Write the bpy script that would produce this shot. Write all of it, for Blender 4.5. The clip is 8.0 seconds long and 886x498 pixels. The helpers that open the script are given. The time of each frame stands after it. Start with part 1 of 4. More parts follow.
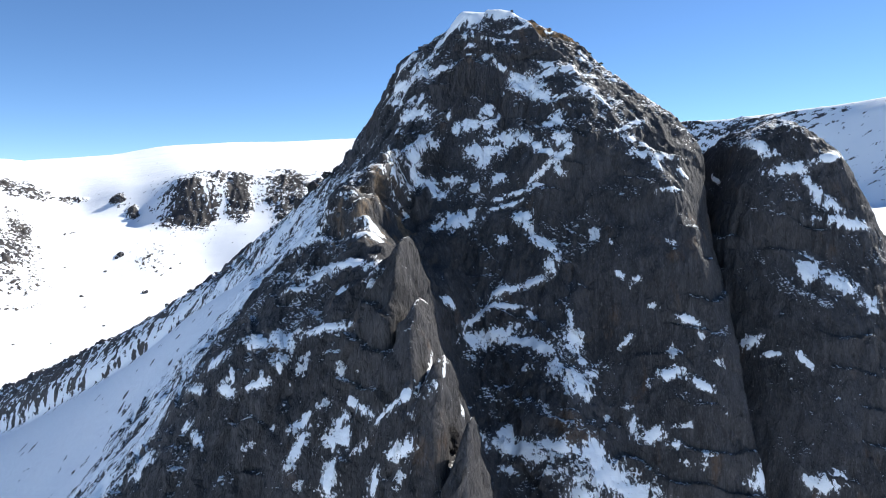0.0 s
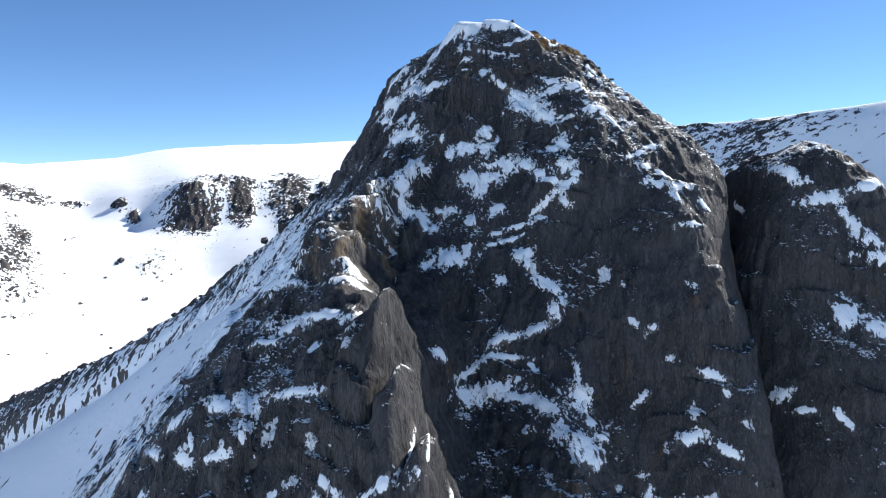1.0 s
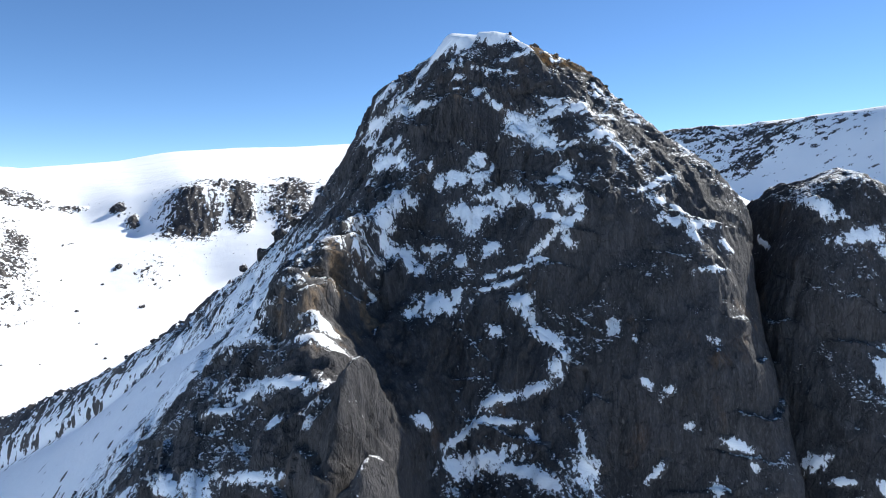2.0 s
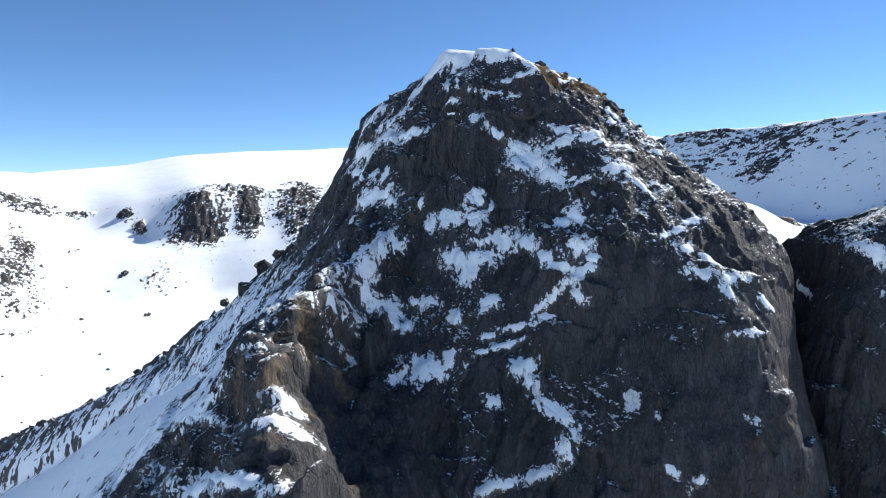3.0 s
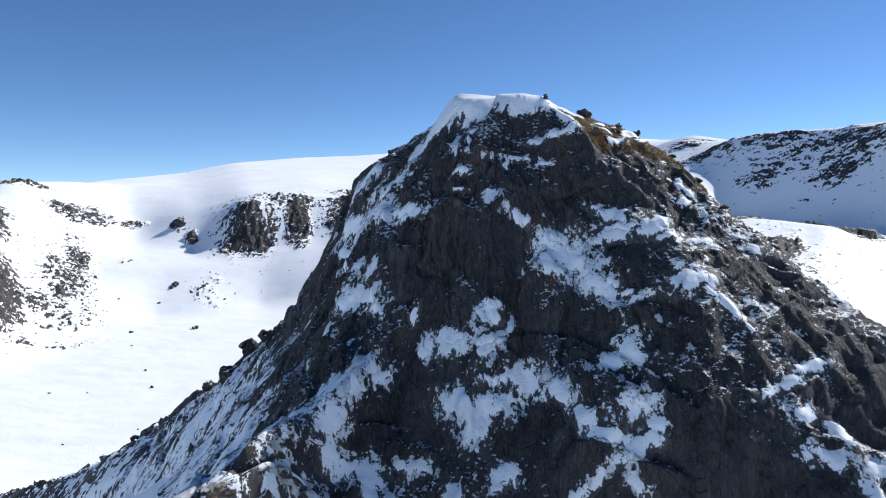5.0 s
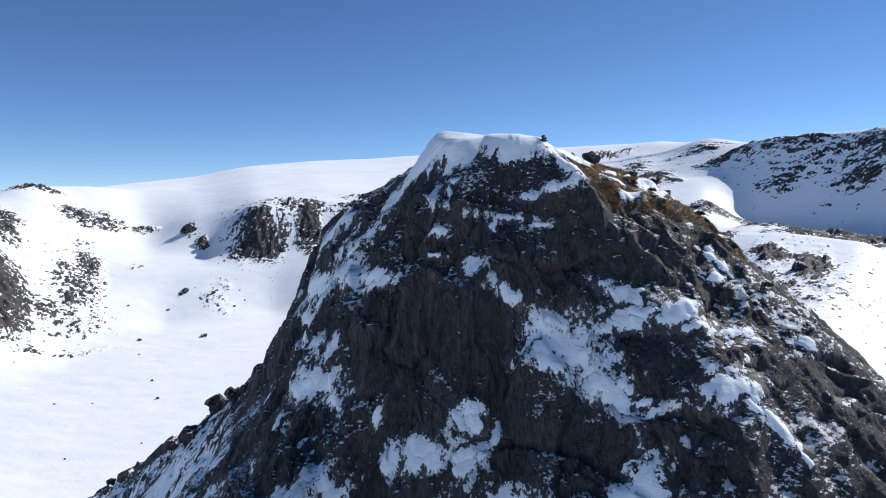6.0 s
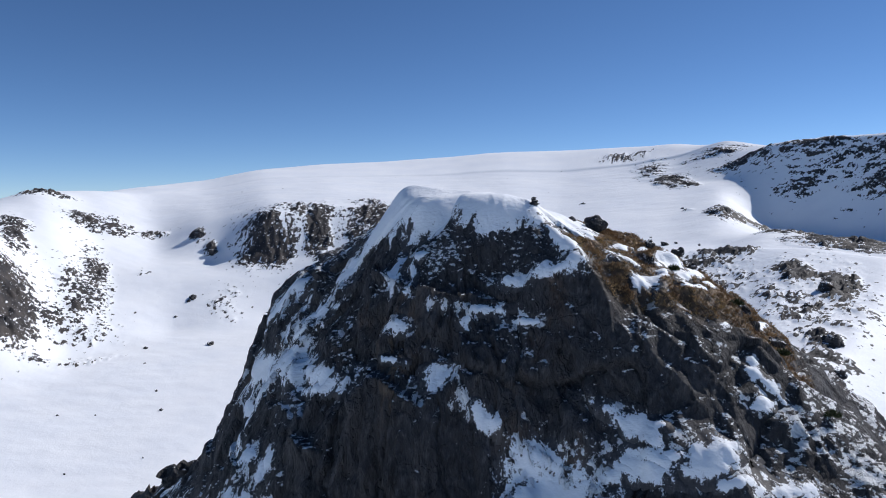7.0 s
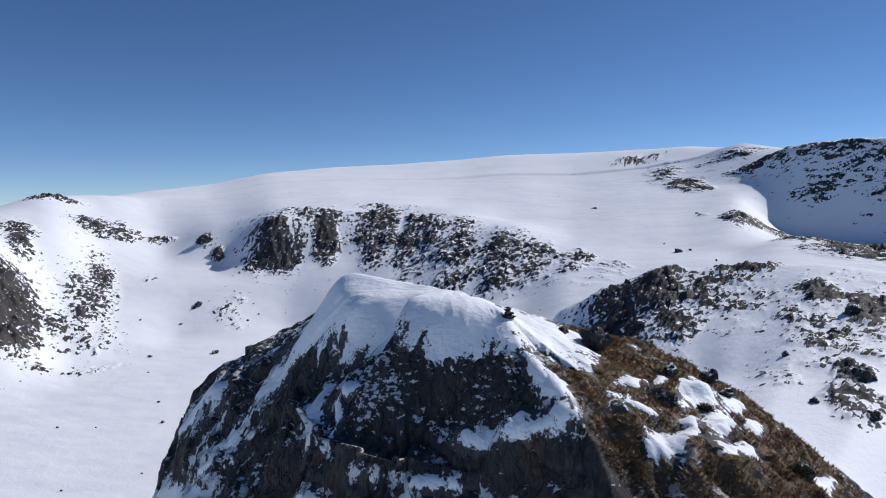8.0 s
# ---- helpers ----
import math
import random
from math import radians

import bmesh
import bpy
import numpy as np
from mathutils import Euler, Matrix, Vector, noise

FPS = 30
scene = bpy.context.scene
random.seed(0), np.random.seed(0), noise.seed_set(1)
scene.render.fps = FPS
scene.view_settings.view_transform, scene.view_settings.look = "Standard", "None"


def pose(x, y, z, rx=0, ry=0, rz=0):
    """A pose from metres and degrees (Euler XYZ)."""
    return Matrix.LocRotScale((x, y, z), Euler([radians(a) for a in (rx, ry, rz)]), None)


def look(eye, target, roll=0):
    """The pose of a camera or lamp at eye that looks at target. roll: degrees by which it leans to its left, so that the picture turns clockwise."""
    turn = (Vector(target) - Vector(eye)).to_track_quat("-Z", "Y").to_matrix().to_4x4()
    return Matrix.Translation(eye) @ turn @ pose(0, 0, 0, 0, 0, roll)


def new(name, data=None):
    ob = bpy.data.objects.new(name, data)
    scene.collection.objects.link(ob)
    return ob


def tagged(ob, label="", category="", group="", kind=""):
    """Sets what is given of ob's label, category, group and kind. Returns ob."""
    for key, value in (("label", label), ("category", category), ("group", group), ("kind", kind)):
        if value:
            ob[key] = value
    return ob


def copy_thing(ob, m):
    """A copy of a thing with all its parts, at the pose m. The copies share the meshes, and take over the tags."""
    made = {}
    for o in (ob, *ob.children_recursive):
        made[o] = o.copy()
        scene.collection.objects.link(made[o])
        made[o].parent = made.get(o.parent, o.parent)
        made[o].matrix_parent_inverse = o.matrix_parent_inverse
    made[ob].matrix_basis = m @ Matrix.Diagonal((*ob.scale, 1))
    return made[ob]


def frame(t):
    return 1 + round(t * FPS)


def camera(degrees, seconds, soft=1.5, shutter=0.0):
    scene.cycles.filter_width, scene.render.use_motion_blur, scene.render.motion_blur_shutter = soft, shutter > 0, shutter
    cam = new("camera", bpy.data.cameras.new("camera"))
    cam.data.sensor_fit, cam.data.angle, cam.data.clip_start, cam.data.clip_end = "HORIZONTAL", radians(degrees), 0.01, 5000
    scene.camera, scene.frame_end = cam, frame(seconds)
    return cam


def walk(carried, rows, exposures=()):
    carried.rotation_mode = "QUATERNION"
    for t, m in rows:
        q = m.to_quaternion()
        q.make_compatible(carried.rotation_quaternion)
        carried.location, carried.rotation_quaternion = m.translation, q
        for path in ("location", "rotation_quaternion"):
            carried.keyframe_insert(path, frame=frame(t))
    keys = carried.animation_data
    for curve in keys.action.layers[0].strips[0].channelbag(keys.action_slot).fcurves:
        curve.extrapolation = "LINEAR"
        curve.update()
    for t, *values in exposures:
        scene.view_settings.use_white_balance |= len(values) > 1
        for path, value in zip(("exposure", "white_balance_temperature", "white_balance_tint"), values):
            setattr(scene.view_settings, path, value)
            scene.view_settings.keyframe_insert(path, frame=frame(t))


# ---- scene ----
cam = camera(65.2, 8.0, soft=1.0)
METRES, EYE, TILT, LEAN, TURN = 100.0, 145.0, -4.0, 0.0, 0.0
ROWS = [
    (0.0, 0.0, 0.0, 0.0, -0.0, -0.0, 0.0),
    (0.5, 0.0095, 0.0524, 0.0255, 0.25, -0.0, 0.01),
    (1.0, 0.0198, 0.1093, 0.053, 0.53, 0.01, 0.02),
    (1.5, 0.0293, 0.162, 0.0783, 0.77, 0.03, 0.02),
    (3.0, 0.0589, 0.3289, 0.1595, 1.83, 0.12, 0.03),
    (3.5, 0.0682, 0.3822, 0.1852, 3.33, 0.12, 0.03),
    (4.0, 0.0782, 0.4403, 0.213, 4.84, 0.1, 0.02),
    (4.5, 0.087, 0.4936, 0.2388, 5.73, 0.11, -0.0),
    (6.0, 0.1124, 0.6628, 0.321, 7.71, 0.18, -0.09),
    (6.5, 0.1194, 0.7171, 0.3469, 8.24, 0.21, -0.11),
    (7.0, 0.1266, 0.7768, 0.375, 8.82, 0.23, -0.13),
    (7.5, 0.1329, 0.8313, 0.4007, 9.35, 0.25, -0.14),
    (8.0, 0.1392, 0.8923, 0.4289, 9.81, 0.27, -0.15),
]
EXPOSURES = [(0.0, 0.58, 6420, 8), (3.0, 0.46, 6280, 7), (4.5, 0.16, 6160, 9), (6.0, -0.06, 6120, 10), (8.0, -0.50, 6080, 13)]
walk(cam, [(t, pose(0, 0, EYE, TILT, LEAN, TURN) @ pose(METRES * x, METRES * y, METRES * z, 90 + pitch, roll, yaw)) for t, x, y, z, yaw, pitch, roll in ROWS],
     exposures=EXPOSURES)

# ---- light ----
SUN_AZ, SUN_EL = radians(56), radians(39)      # clockwise from +y, above the horizon
world = bpy.data.worlds.new("sky")
scene.world = world
world.use_nodes = True
wn = world.node_tree
sky = wn.nodes.new("ShaderNodeTexSky")
sky.sky_type, sky.sun_disc = "NISHITA", False
sky.sun_elevation, sky.sun_rotation = SUN_EL, SUN_AZ
sky.altitude, sky.air_density, sky.dust_density, sky.ozone_density = 2800, 0.68, 0.0, 2.8
deep = wn.nodes.new("ShaderNodeHueSaturation")      # the clear, deep blue of thin mountain air
deep.inputs["Saturation"].default_value = 1.10
wn.links.new(sky.outputs[0], deep.inputs["Color"])
wn.links.new(deep.outputs[0], wn.nodes["Background"].inputs[0])
wn.nodes["Background"].inputs[1].default_value = 0.126
sun = new("sun", bpy.data.lights.new("sun", "SUN"))
sun.data.energy, sun.data.angle, sun.data.color = 5.0, radians(0.53), (1.0, 0.955, 0.89)
to_sun = Vector((math.sin(SUN_AZ) * math.cos(SUN_EL), math.cos(SUN_AZ) * math.cos(SUN_EL), math.sin(SUN_EL)))
sun.matrix_world = look((300, 300, 600), Vector((300, 300, 600)) - to_sun)


# ---- noise and lofting ----
def lattice(i, j, k, seed):
    h = i * np.uint32(374761393) + j * np.uint32(668265263) + k * np.uint32(2147483647) + np.uint32(seed * 1274126177 & 0xFFFFFFFF)
    h = (h ^ (h >> np.uint32(13))) * np.uint32(1274126177)
    return h ^ (h >> np.uint32(16))


def perlin(p, seed=0):
    """Gradient noise, about -1 to 1, at the rows of p."""
    p = np.asarray(p, np.float64)
    base = np.floor(p)
    f = (p - base).astype(np.float32)
    q = base.astype(np.int32).astype(np.uint32)
    u = f * f * f * (f * (f * 6 - 15) + 10)
    out = np.zeros(len(p), np.float32)
    for a in (0, 1):
        for b in (0, 1):
            for c in (0, 1):
                h = lattice(q[:, 0] + np.uint32(a), q[:, 1] + np.uint32(b), q[:, 2] + np.uint32(c), seed)
                x, y, z = (h & np.uint32(1023)).astype(np.float32), ((h >> np.uint32(10)) & np.uint32(1023)).astype(np.float32), ((h >> np.uint32(20)) & np.uint32(1023)).astype(np.float32)
                g = (x / 511.5 - 1) * (f[:, 0] - a) + (y / 511.5 - 1) * (f[:, 1] - b) + (z / 511.5 - 1) * (f[:, 2] - c)
                w = (u[:, 0] if a else 1 - u[:, 0]) * (u[:, 1] if b else 1 - u[:, 1]) * (u[:, 2] if c else 1 - u[:, 2])
                out += w * g
    return out * 1.5


def fbm(p, octaves=4, seed=0, gain=0.5, ridged=False):
    total, amp, norm = np.zeros(len(p)), 1.0, 0.0
    for o in range(octaves):
        n = perlin(p * 2.03 ** o + 17.3 * o, seed + o)
        total += amp * (1 - 2 * np.abs(n) if ridged else n)
        norm += amp
        amp *= gain
    return total / norm


def smooth(a, axis, passes, wrap=False):
    for _ in range(passes):
        if wrap:
            a = 0.5 * a + 0.25 * (np.roll(a, 1, axis) + np.roll(a, -1, axis))
        else:
            b = np.moveaxis(a, axis, 0).copy()
            b[1:-1] = 0.5 * b[1:-1] + 0.25 * (b[2:] + b[:-2])
            a = np.moveaxis(b, 0, axis)
    return a


def step(lo, hi, v):
    t = np.clip((v - lo) / (hi - lo), 0, 1)
    return t * t * (3 - 2 * t)


def loft(axis, profiles, angles, share, soft=6):
    """A hill round an upright axis. profiles: (degrees, (radius, height), ...), from the top down; 0 degrees faces -y and 90 faces +x.
    share: where along each profile's length the rings lie, 0 to 1."""
    degs = np.array([p[0] for p in profiles], float)
    rz = []
    for p in profiles:
        q = np.array(p[1:], float)
        fall = q[:, 0] * 0.75 - np.minimum.accumulate(q[:, 1])
        s = fall - fall[0] + 0.02 * np.arange(len(q))
        rz.append(np.stack([np.interp(share * s[-1], s, q[:, 0]), np.interp(share * s[-1], s, q[:, 1])], 1))
    rz = np.array(rz + [rz[0]])
    degs = np.append(degs, degs[0] + 360)
    a = (angles - degs[0]) % 360 + degs[0]
    i = np.clip(np.searchsorted(degs, a, side="right") - 1, 0, len(degs) - 2)
    w = ((a - degs[i]) / (degs[i + 1] - degs[i]))[:, None, None]
    m = rz[i] * (1 - w) + rz[i + 1] * w
    m = smooth(smooth(m, 1, soft), 0, soft, True)
    c = np.radians(angles)[:, None]
    return np.stack([axis[0] + m[..., 0] * np.sin(c), axis[1] - m[..., 0] * np.cos(c), m[..., 1]], 2)


def leaned(g):
    """The massif leans back six degrees from the upright axis it is lofted round."""
    y, z = g[..., 1], g[..., 2] - 145
    c, s = math.cos(radians(6)), math.sin(radians(6))
    return np.stack([g[..., 0], y * c - z * s, 145 + y * s + z * c], 2)


def slabs(p, size, seed, jut=0.5, tip=0.35):
    """Rock split into blocks: each cell of a jittered lattice juts out and tips by its own amount. Also how near a joint is."""
    q = p / size
    cell = np.floor(q)
    f = (q - cell).astype(np.float32)
    cell = cell.astype(np.int32)
    best, second, value = np.full(len(p), 9, np.float32), np.full(len(p), 9, np.float32), np.zeros(len(p), np.float32)
    byte = np.uint32(255)
    for a in (-1, 0, 1):
        for b in (-1, 0, 1):
            for c in (-1, 0, 1):
                n = (cell + np.array((a, b, c), np.int32)).astype(np.uint32)
                h = lattice(n[:, 0], n[:, 1], n[:, 2], seed)
                k = lattice(n[:, 0], n[:, 1], n[:, 2], seed + 1)
                x = a + (h & byte) / np.float32(255) - f[:, 0]
                y = b + ((h >> np.uint32(8)) & byte) / np.float32(255) - f[:, 1]
                z = c + ((h >> np.uint32(16)) & byte) / np.float32(255) - f[:, 2]
                d = x * x + y * y + z * z
                v = ((k & byte) / np.float32(127.5) - 1) * jut + tip * (x * (((k >> np.uint32(8)) & byte) / np.float32(127.5) - 1) + y * (((k >> np.uint32(16)) & byte) / np.float32(127.5) - 1) + z * ((k >> np.uint32(24)) / np.float32(127.5) - 1))
                near = d < best
                second = np.where(near, best, np.minimum(second, d))
                value = np.where(near, v, value)
                best = np.where(near, d, best)
    return value, np.sqrt(second) - np.sqrt(best)


def normals(g):
    n = np.cross(np.roll(g, -1, 0) - np.roll(g, 1, 0), np.gradient(g, axis=1))
    n /= np.linalg.norm(n, axis=2, keepdims=True) + 1e-9
    return n if n[..., 2].mean() > 0 else -n


def spread(n, share, lo, hi):
    """n angles round the circle, that share of them between lo and hi degrees."""
    k = int(n * share)
    return np.concatenate((np.linspace(lo, hi, k, endpoint=False), np.linspace(hi, lo + 360, n - k, endpoint=False)))


def sheet(name, g, material, mask=None, values=None, flat=False, wrap=True):
    """A mesh from a grid of places; mask keeps the faces with a corner in it; values: named numbers for each place."""
    na, nb = g.shape[:2]
    i, j = np.meshgrid(np.arange(na if wrap else na - 1), np.arange(nb - 1), indexing="ij")
    i, j = i.ravel(), j.ravel()
    k = (i + 1) % na
    quads = np.stack([i * nb + j, i * nb + j + 1, k * nb + j + 1, k * nb + j], 1)
    keep = np.arange(na * nb)
    if mask is not None:
        quads = quads[mask.ravel()[quads].any(1)]
        keep, inverse = np.unique(quads, return_inverse=True)
        quads = inverse.reshape(-1, 4)
    me = bpy.data.meshes.new(name)
    me.vertices.add(len(keep))
    me.vertices.foreach_set("co", g.reshape(-1, 3)[keep].astype(np.float32).ravel())
    me.loops.add(len(quads) * 4)
    me.loops.foreach_set("vertex_index", quads.astype(np.int32).ravel())
    me.polygons.add(len(quads))
    me.polygons.foreach_set("loop_start", np.arange(0, len(quads) * 4, 4, dtype=np.int32))
    me.update(calc_edges=True)
    if not flat:
        me.shade_smooth()
    for key, v in (values or {}).items():
        me.attributes.new(key, "FLOAT", "POINT").data.foreach_set("value", v.ravel()[keep].astype(np.float32))
    me.materials.append(material)
    return new(name, me)


# ---- materials ----
class Nodes:
    def __init__(self, name, rough=0.8):
        self.mat = bpy.data.materials.new(name)
        self.mat.use_nodes = True
        self.tree = self.mat.node_tree
        self.out = self.tree.nodes["Principled BSDF"]
        self.out.inputs["Roughness"].default_value = rough
        self.out.inputs["Specular IOR Level"].default_value = 0.3

    def add(self, kind, links=(), **values):
        n = self.tree.nodes.new(kind)
        for k, v in values.items():
            setattr(n, k, v)
        for socket, v in links:
            self.put(n, socket, v)
        return n

    def put(self, n, socket, v):
        if isinstance(v, bpy.types.NodeSocket):
            self.tree.links.new(v, n.inputs[socket])
        elif v is not None:
            n.inputs[socket].default_value = v

    def noise(self, scale, detail=5, stretch=(1, 1, 1), rough=0.55):
        co = self.add("ShaderNodeNewGeometry").outputs["Position"]
        m = self.add("ShaderNodeMapping", [("Vector", co), ("Scale", [scale * s for s in stretch])])
        return self.add("ShaderNodeTexNoise", [("Vector", m.outputs[0]), ("Scale", 1.0), ("Detail", detail), ("Roughness", rough)]).outputs["Fac"]

    def span(self, v, lo, hi, a=0.0, b=1.0):
        return self.add("ShaderNodeMapRange", [("Value", v), ("From Min", lo), ("From Max", hi), ("To Min", a), ("To Max", b)], interpolation_type="SMOOTHSTEP").outputs[0]

    def math(self, op, a, b=None):
        n = self.add("ShaderNodeMath", [(0, a)] + ([(1, b)] if b is not None else []), operation=op)
        return n.outputs[0]

    def mix(self, f, a, b):
        n = self.add("ShaderNodeMix", [(0, f), (6, a), (7, b)], data_type="RGBA")
        return n.outputs[2]

    def value(self, name):
        return self.add("ShaderNodeAttribute", attribute_name=name).outputs["Fac"]

    def bump(self, h, dist, strength=1.0, base=None):
        return self.add("ShaderNodeBump", [("Height", h), ("Distance", dist), ("Strength", strength)] + ([("Normal", base)] if base else [])).outputs[0]

    def finish(self, colour, normal=None, rough=None):
        self.put(self.out, "Base Color", colour)
        if normal:
            self.put(self.out, "Normal", normal)
        if rough is not None:
            self.put(self.out, "Roughness", rough)
        return self.mat


SNOW = (0.93, 0.94, 0.95, 1)


def snow_material():
    n = Nodes("snow", 0.6)
    big, grain = n.noise(0.25, 4), n.noise(3.0, 6, (1, 1, 2.5))
    col = n.mix(n.span(big, 0.3, 0.7), SNOW, (0.87, 0.89, 0.92, 1))
    nor = n.bump(grain, 0.10, 0.6, n.bump(n.noise(0.7, 4), 0.35, 0.6))
    return n.finish(col, nor)


def rock_colour(n):
    """Dark gneiss: broad tones, water streaks, rust and pale lichen. Returns the colour, and the streaks and grain for its relief."""
    broad, streak, grain = n.noise(0.09, 4), n.noise(0.9, 7, (1, 1, 0.09), 0.6), n.noise(5.0, 9, (1, 1, 0.3), 0.7)
    col = n.mix(n.span(broad, 0.35, 0.65), (0.035, 0.0335, 0.0355, 1), (0.062, 0.058, 0.060, 1))
    col = n.mix(n.span(streak, 0.52, 0.74, 0.0, 0.7), col, (0.115, 0.108, 0.108, 1))
    col = n.mix(n.span(streak, 0.47, 0.28, 0.0, 0.85), col, (0.016, 0.015, 0.016, 1))
    col = n.mix(n.span(n.noise(0.22, 7, (1, 1, 0.5)), 0.59, 0.73, 0.0, 0.65), col, (0.14, 0.086, 0.050, 1))
    col = n.mix(n.span(grain, 0.50, 0.66, 0.0, 0.6), col, (0.138, 0.132, 0.132, 1))
    col = n.mix(n.span(grain, 0.46, 0.34, 0.0, 0.6), col, (0.013, 0.012, 0.012, 1))
    col = n.mix(n.span(n.noise(2.6, 7, (1, 1, 0.5), 0.65), 0.63, 0.70, 0.0, 0.5), col, (0.21, 0.195, 0.175, 1))
    return col, streak, grain


def rock_relief(n, streak, grain):
    co = n.add("ShaderNodeNewGeometry").outputs["Position"]
    bend = n.add("ShaderNodeVectorMath", [(0, n.add("ShaderNodeTexNoise", [("Vector", co), ("Scale", 0.7), ("Detail", 4)]).outputs["Color"]), (1, (1.6, 1.6, 1.6))], operation="MULTIPLY").outputs[0]
    m = n.add("ShaderNodeMapping", [("Vector", n.add("ShaderNodeVectorMath", [(0, co), (1, bend)], operation="ADD").outputs[0]), ("Scale", (1.0, 1.0, 0.22))])
    edge = n.add("ShaderNodeTexVoronoi", [("Vector", m.outputs[0]), ("Scale", 1.0)], feature="DISTANCE_TO_EDGE").outputs["Distance"]
    cell = n.add("ShaderNodeTexVoronoi", [("Vector", m.outputs[0]), ("Scale", 2.3)], feature="F1").outputs["Distance"]
    nor = n.bump(n.span(edge, 0.0, 0.05), 0.18, 0.8, n.bump(streak, 0.7, 1.0))
    return n.bump(grain, 0.2, 1.0, n.bump(cell, 0.12, 0.6, nor))


def rock_material():
    n = Nodes("dark_rock", 0.72)
    col, streak, grain = rock_colour(n)
    up = n.add("ShaderNodeSeparateXYZ", [(0, n.add("ShaderNodeNewGeometry").outputs["Normal"])]).outputs[2]
    speck = n.math("ADD", up, n.span(n.noise(2.6, 9, (1, 1, 1.9), 0.7), 0.25, 0.75, -0.5, 0.5))
    speck = n.math("SUBTRACT", speck, n.value("swept"))
    snowy = n.span(n.math("ADD", speck, n.span(n.noise(0.2, 5), 0.3, 0.7, -0.35, 0.22)), 0.84, 0.92)
    fleck = n.math("ADD", n.span(n.noise(1.3, 9, (1, 1, 0.8), 0.72), 0.25, 0.75, -1.0, 1.0), n.math("MULTIPLY", up, 0.4))
    fleck = n.math("SUBTRACT", n.math("ADD", fleck, n.math("MULTIPLY", n.value("halo"), 1.1)), n.math("ADD", n.value("swept"), 1.22))
    snowy = n.math("MAXIMUM", snowy, n.span(fleck, 0.0, 0.14))
    col = n.mix(snowy, col, SNOW)
    earth = n.mix(n.span(n.noise(2.2, 6), 0.35, 0.65), (0.27, 0.18, 0.105, 1), (0.13, 0.09, 0.056, 1))
    col = n.mix(n.math("MULTIPLY", n.value("turf"), n.span(grain, 0.2, 0.5)), col, earth)
    return n.finish(col, rock_relief(n, streak, grain))


def ragged_snow_material():
    """Snow that thins out to bare rock at its rim; the depth of the snow comes with the mesh."""
    n = Nodes("ledge_snow", 0.65)
    col, streak, grain = rock_colour(n)
    depth = n.value("depth")
    ragged = n.math("ADD", n.span(n.noise(1.5, 9, (1, 1, 0.5), 0.74), 0.25, 0.75, -0.85, 0.48), n.span(n.noise(6.0, 6, (1, 1, 1.8), 0.7), 0.25, 0.75, -0.22, 0.18))
    f = n.span(n.math("ADD", depth, ragged), -0.02, 0.12)
    big = n.noise(0.6, 4)
    white = n.mix(n.span(big, 0.3, 0.7), SNOW, (0.87, 0.89, 0.92, 1))
    nor = n.bump(n.noise(3.0, 7, (1, 1, 2.2)), 0.07, 0.6, n.bump(big, 0.25, 0.6))
    return n.finish(n.mix(f, col, white), nor)


def ground_material():
    n = Nodes("snowfield", 0.65)
    rock = n.value("rock")
    fine = n.noise(0.38, 10, rough=0.7)
    f = n.span(n.math("ADD", rock, n.math("MULTIPLY", n.span(fine, 0.25, 0.75, -0.75, 0.75), n.span(rock, 0.0, 0.3, 0.45, 1.0))), 0.47, 0.56)
    tone = n.noise(0.08, 6)
    col = n.mix(n.span(tone, 0.35, 0.65), (0.026, 0.025, 0.028, 1), (0.070, 0.060, 0.054, 1))
    white = n.mix(n.span(n.noise(0.02, 5), 0.3, 0.7), SNOW, (0.87, 0.89, 0.92, 1))
    nor = n.bump(n.noise(0.5, 9, rough=0.65), n.span(f, 0.0, 1.0, 0.25, 1.3), 0.8)
    return n.finish(n.mix(f, white, col), nor)


M_SNOW, M_ROCK, M_GROUND, M_LEDGE = snow_material(), rock_material(), ground_material(), ragged_snow_material()

# ---- the ground: one sheet from the foot of the peak to the horizon ----
AXIS = (9.0, 126.0)
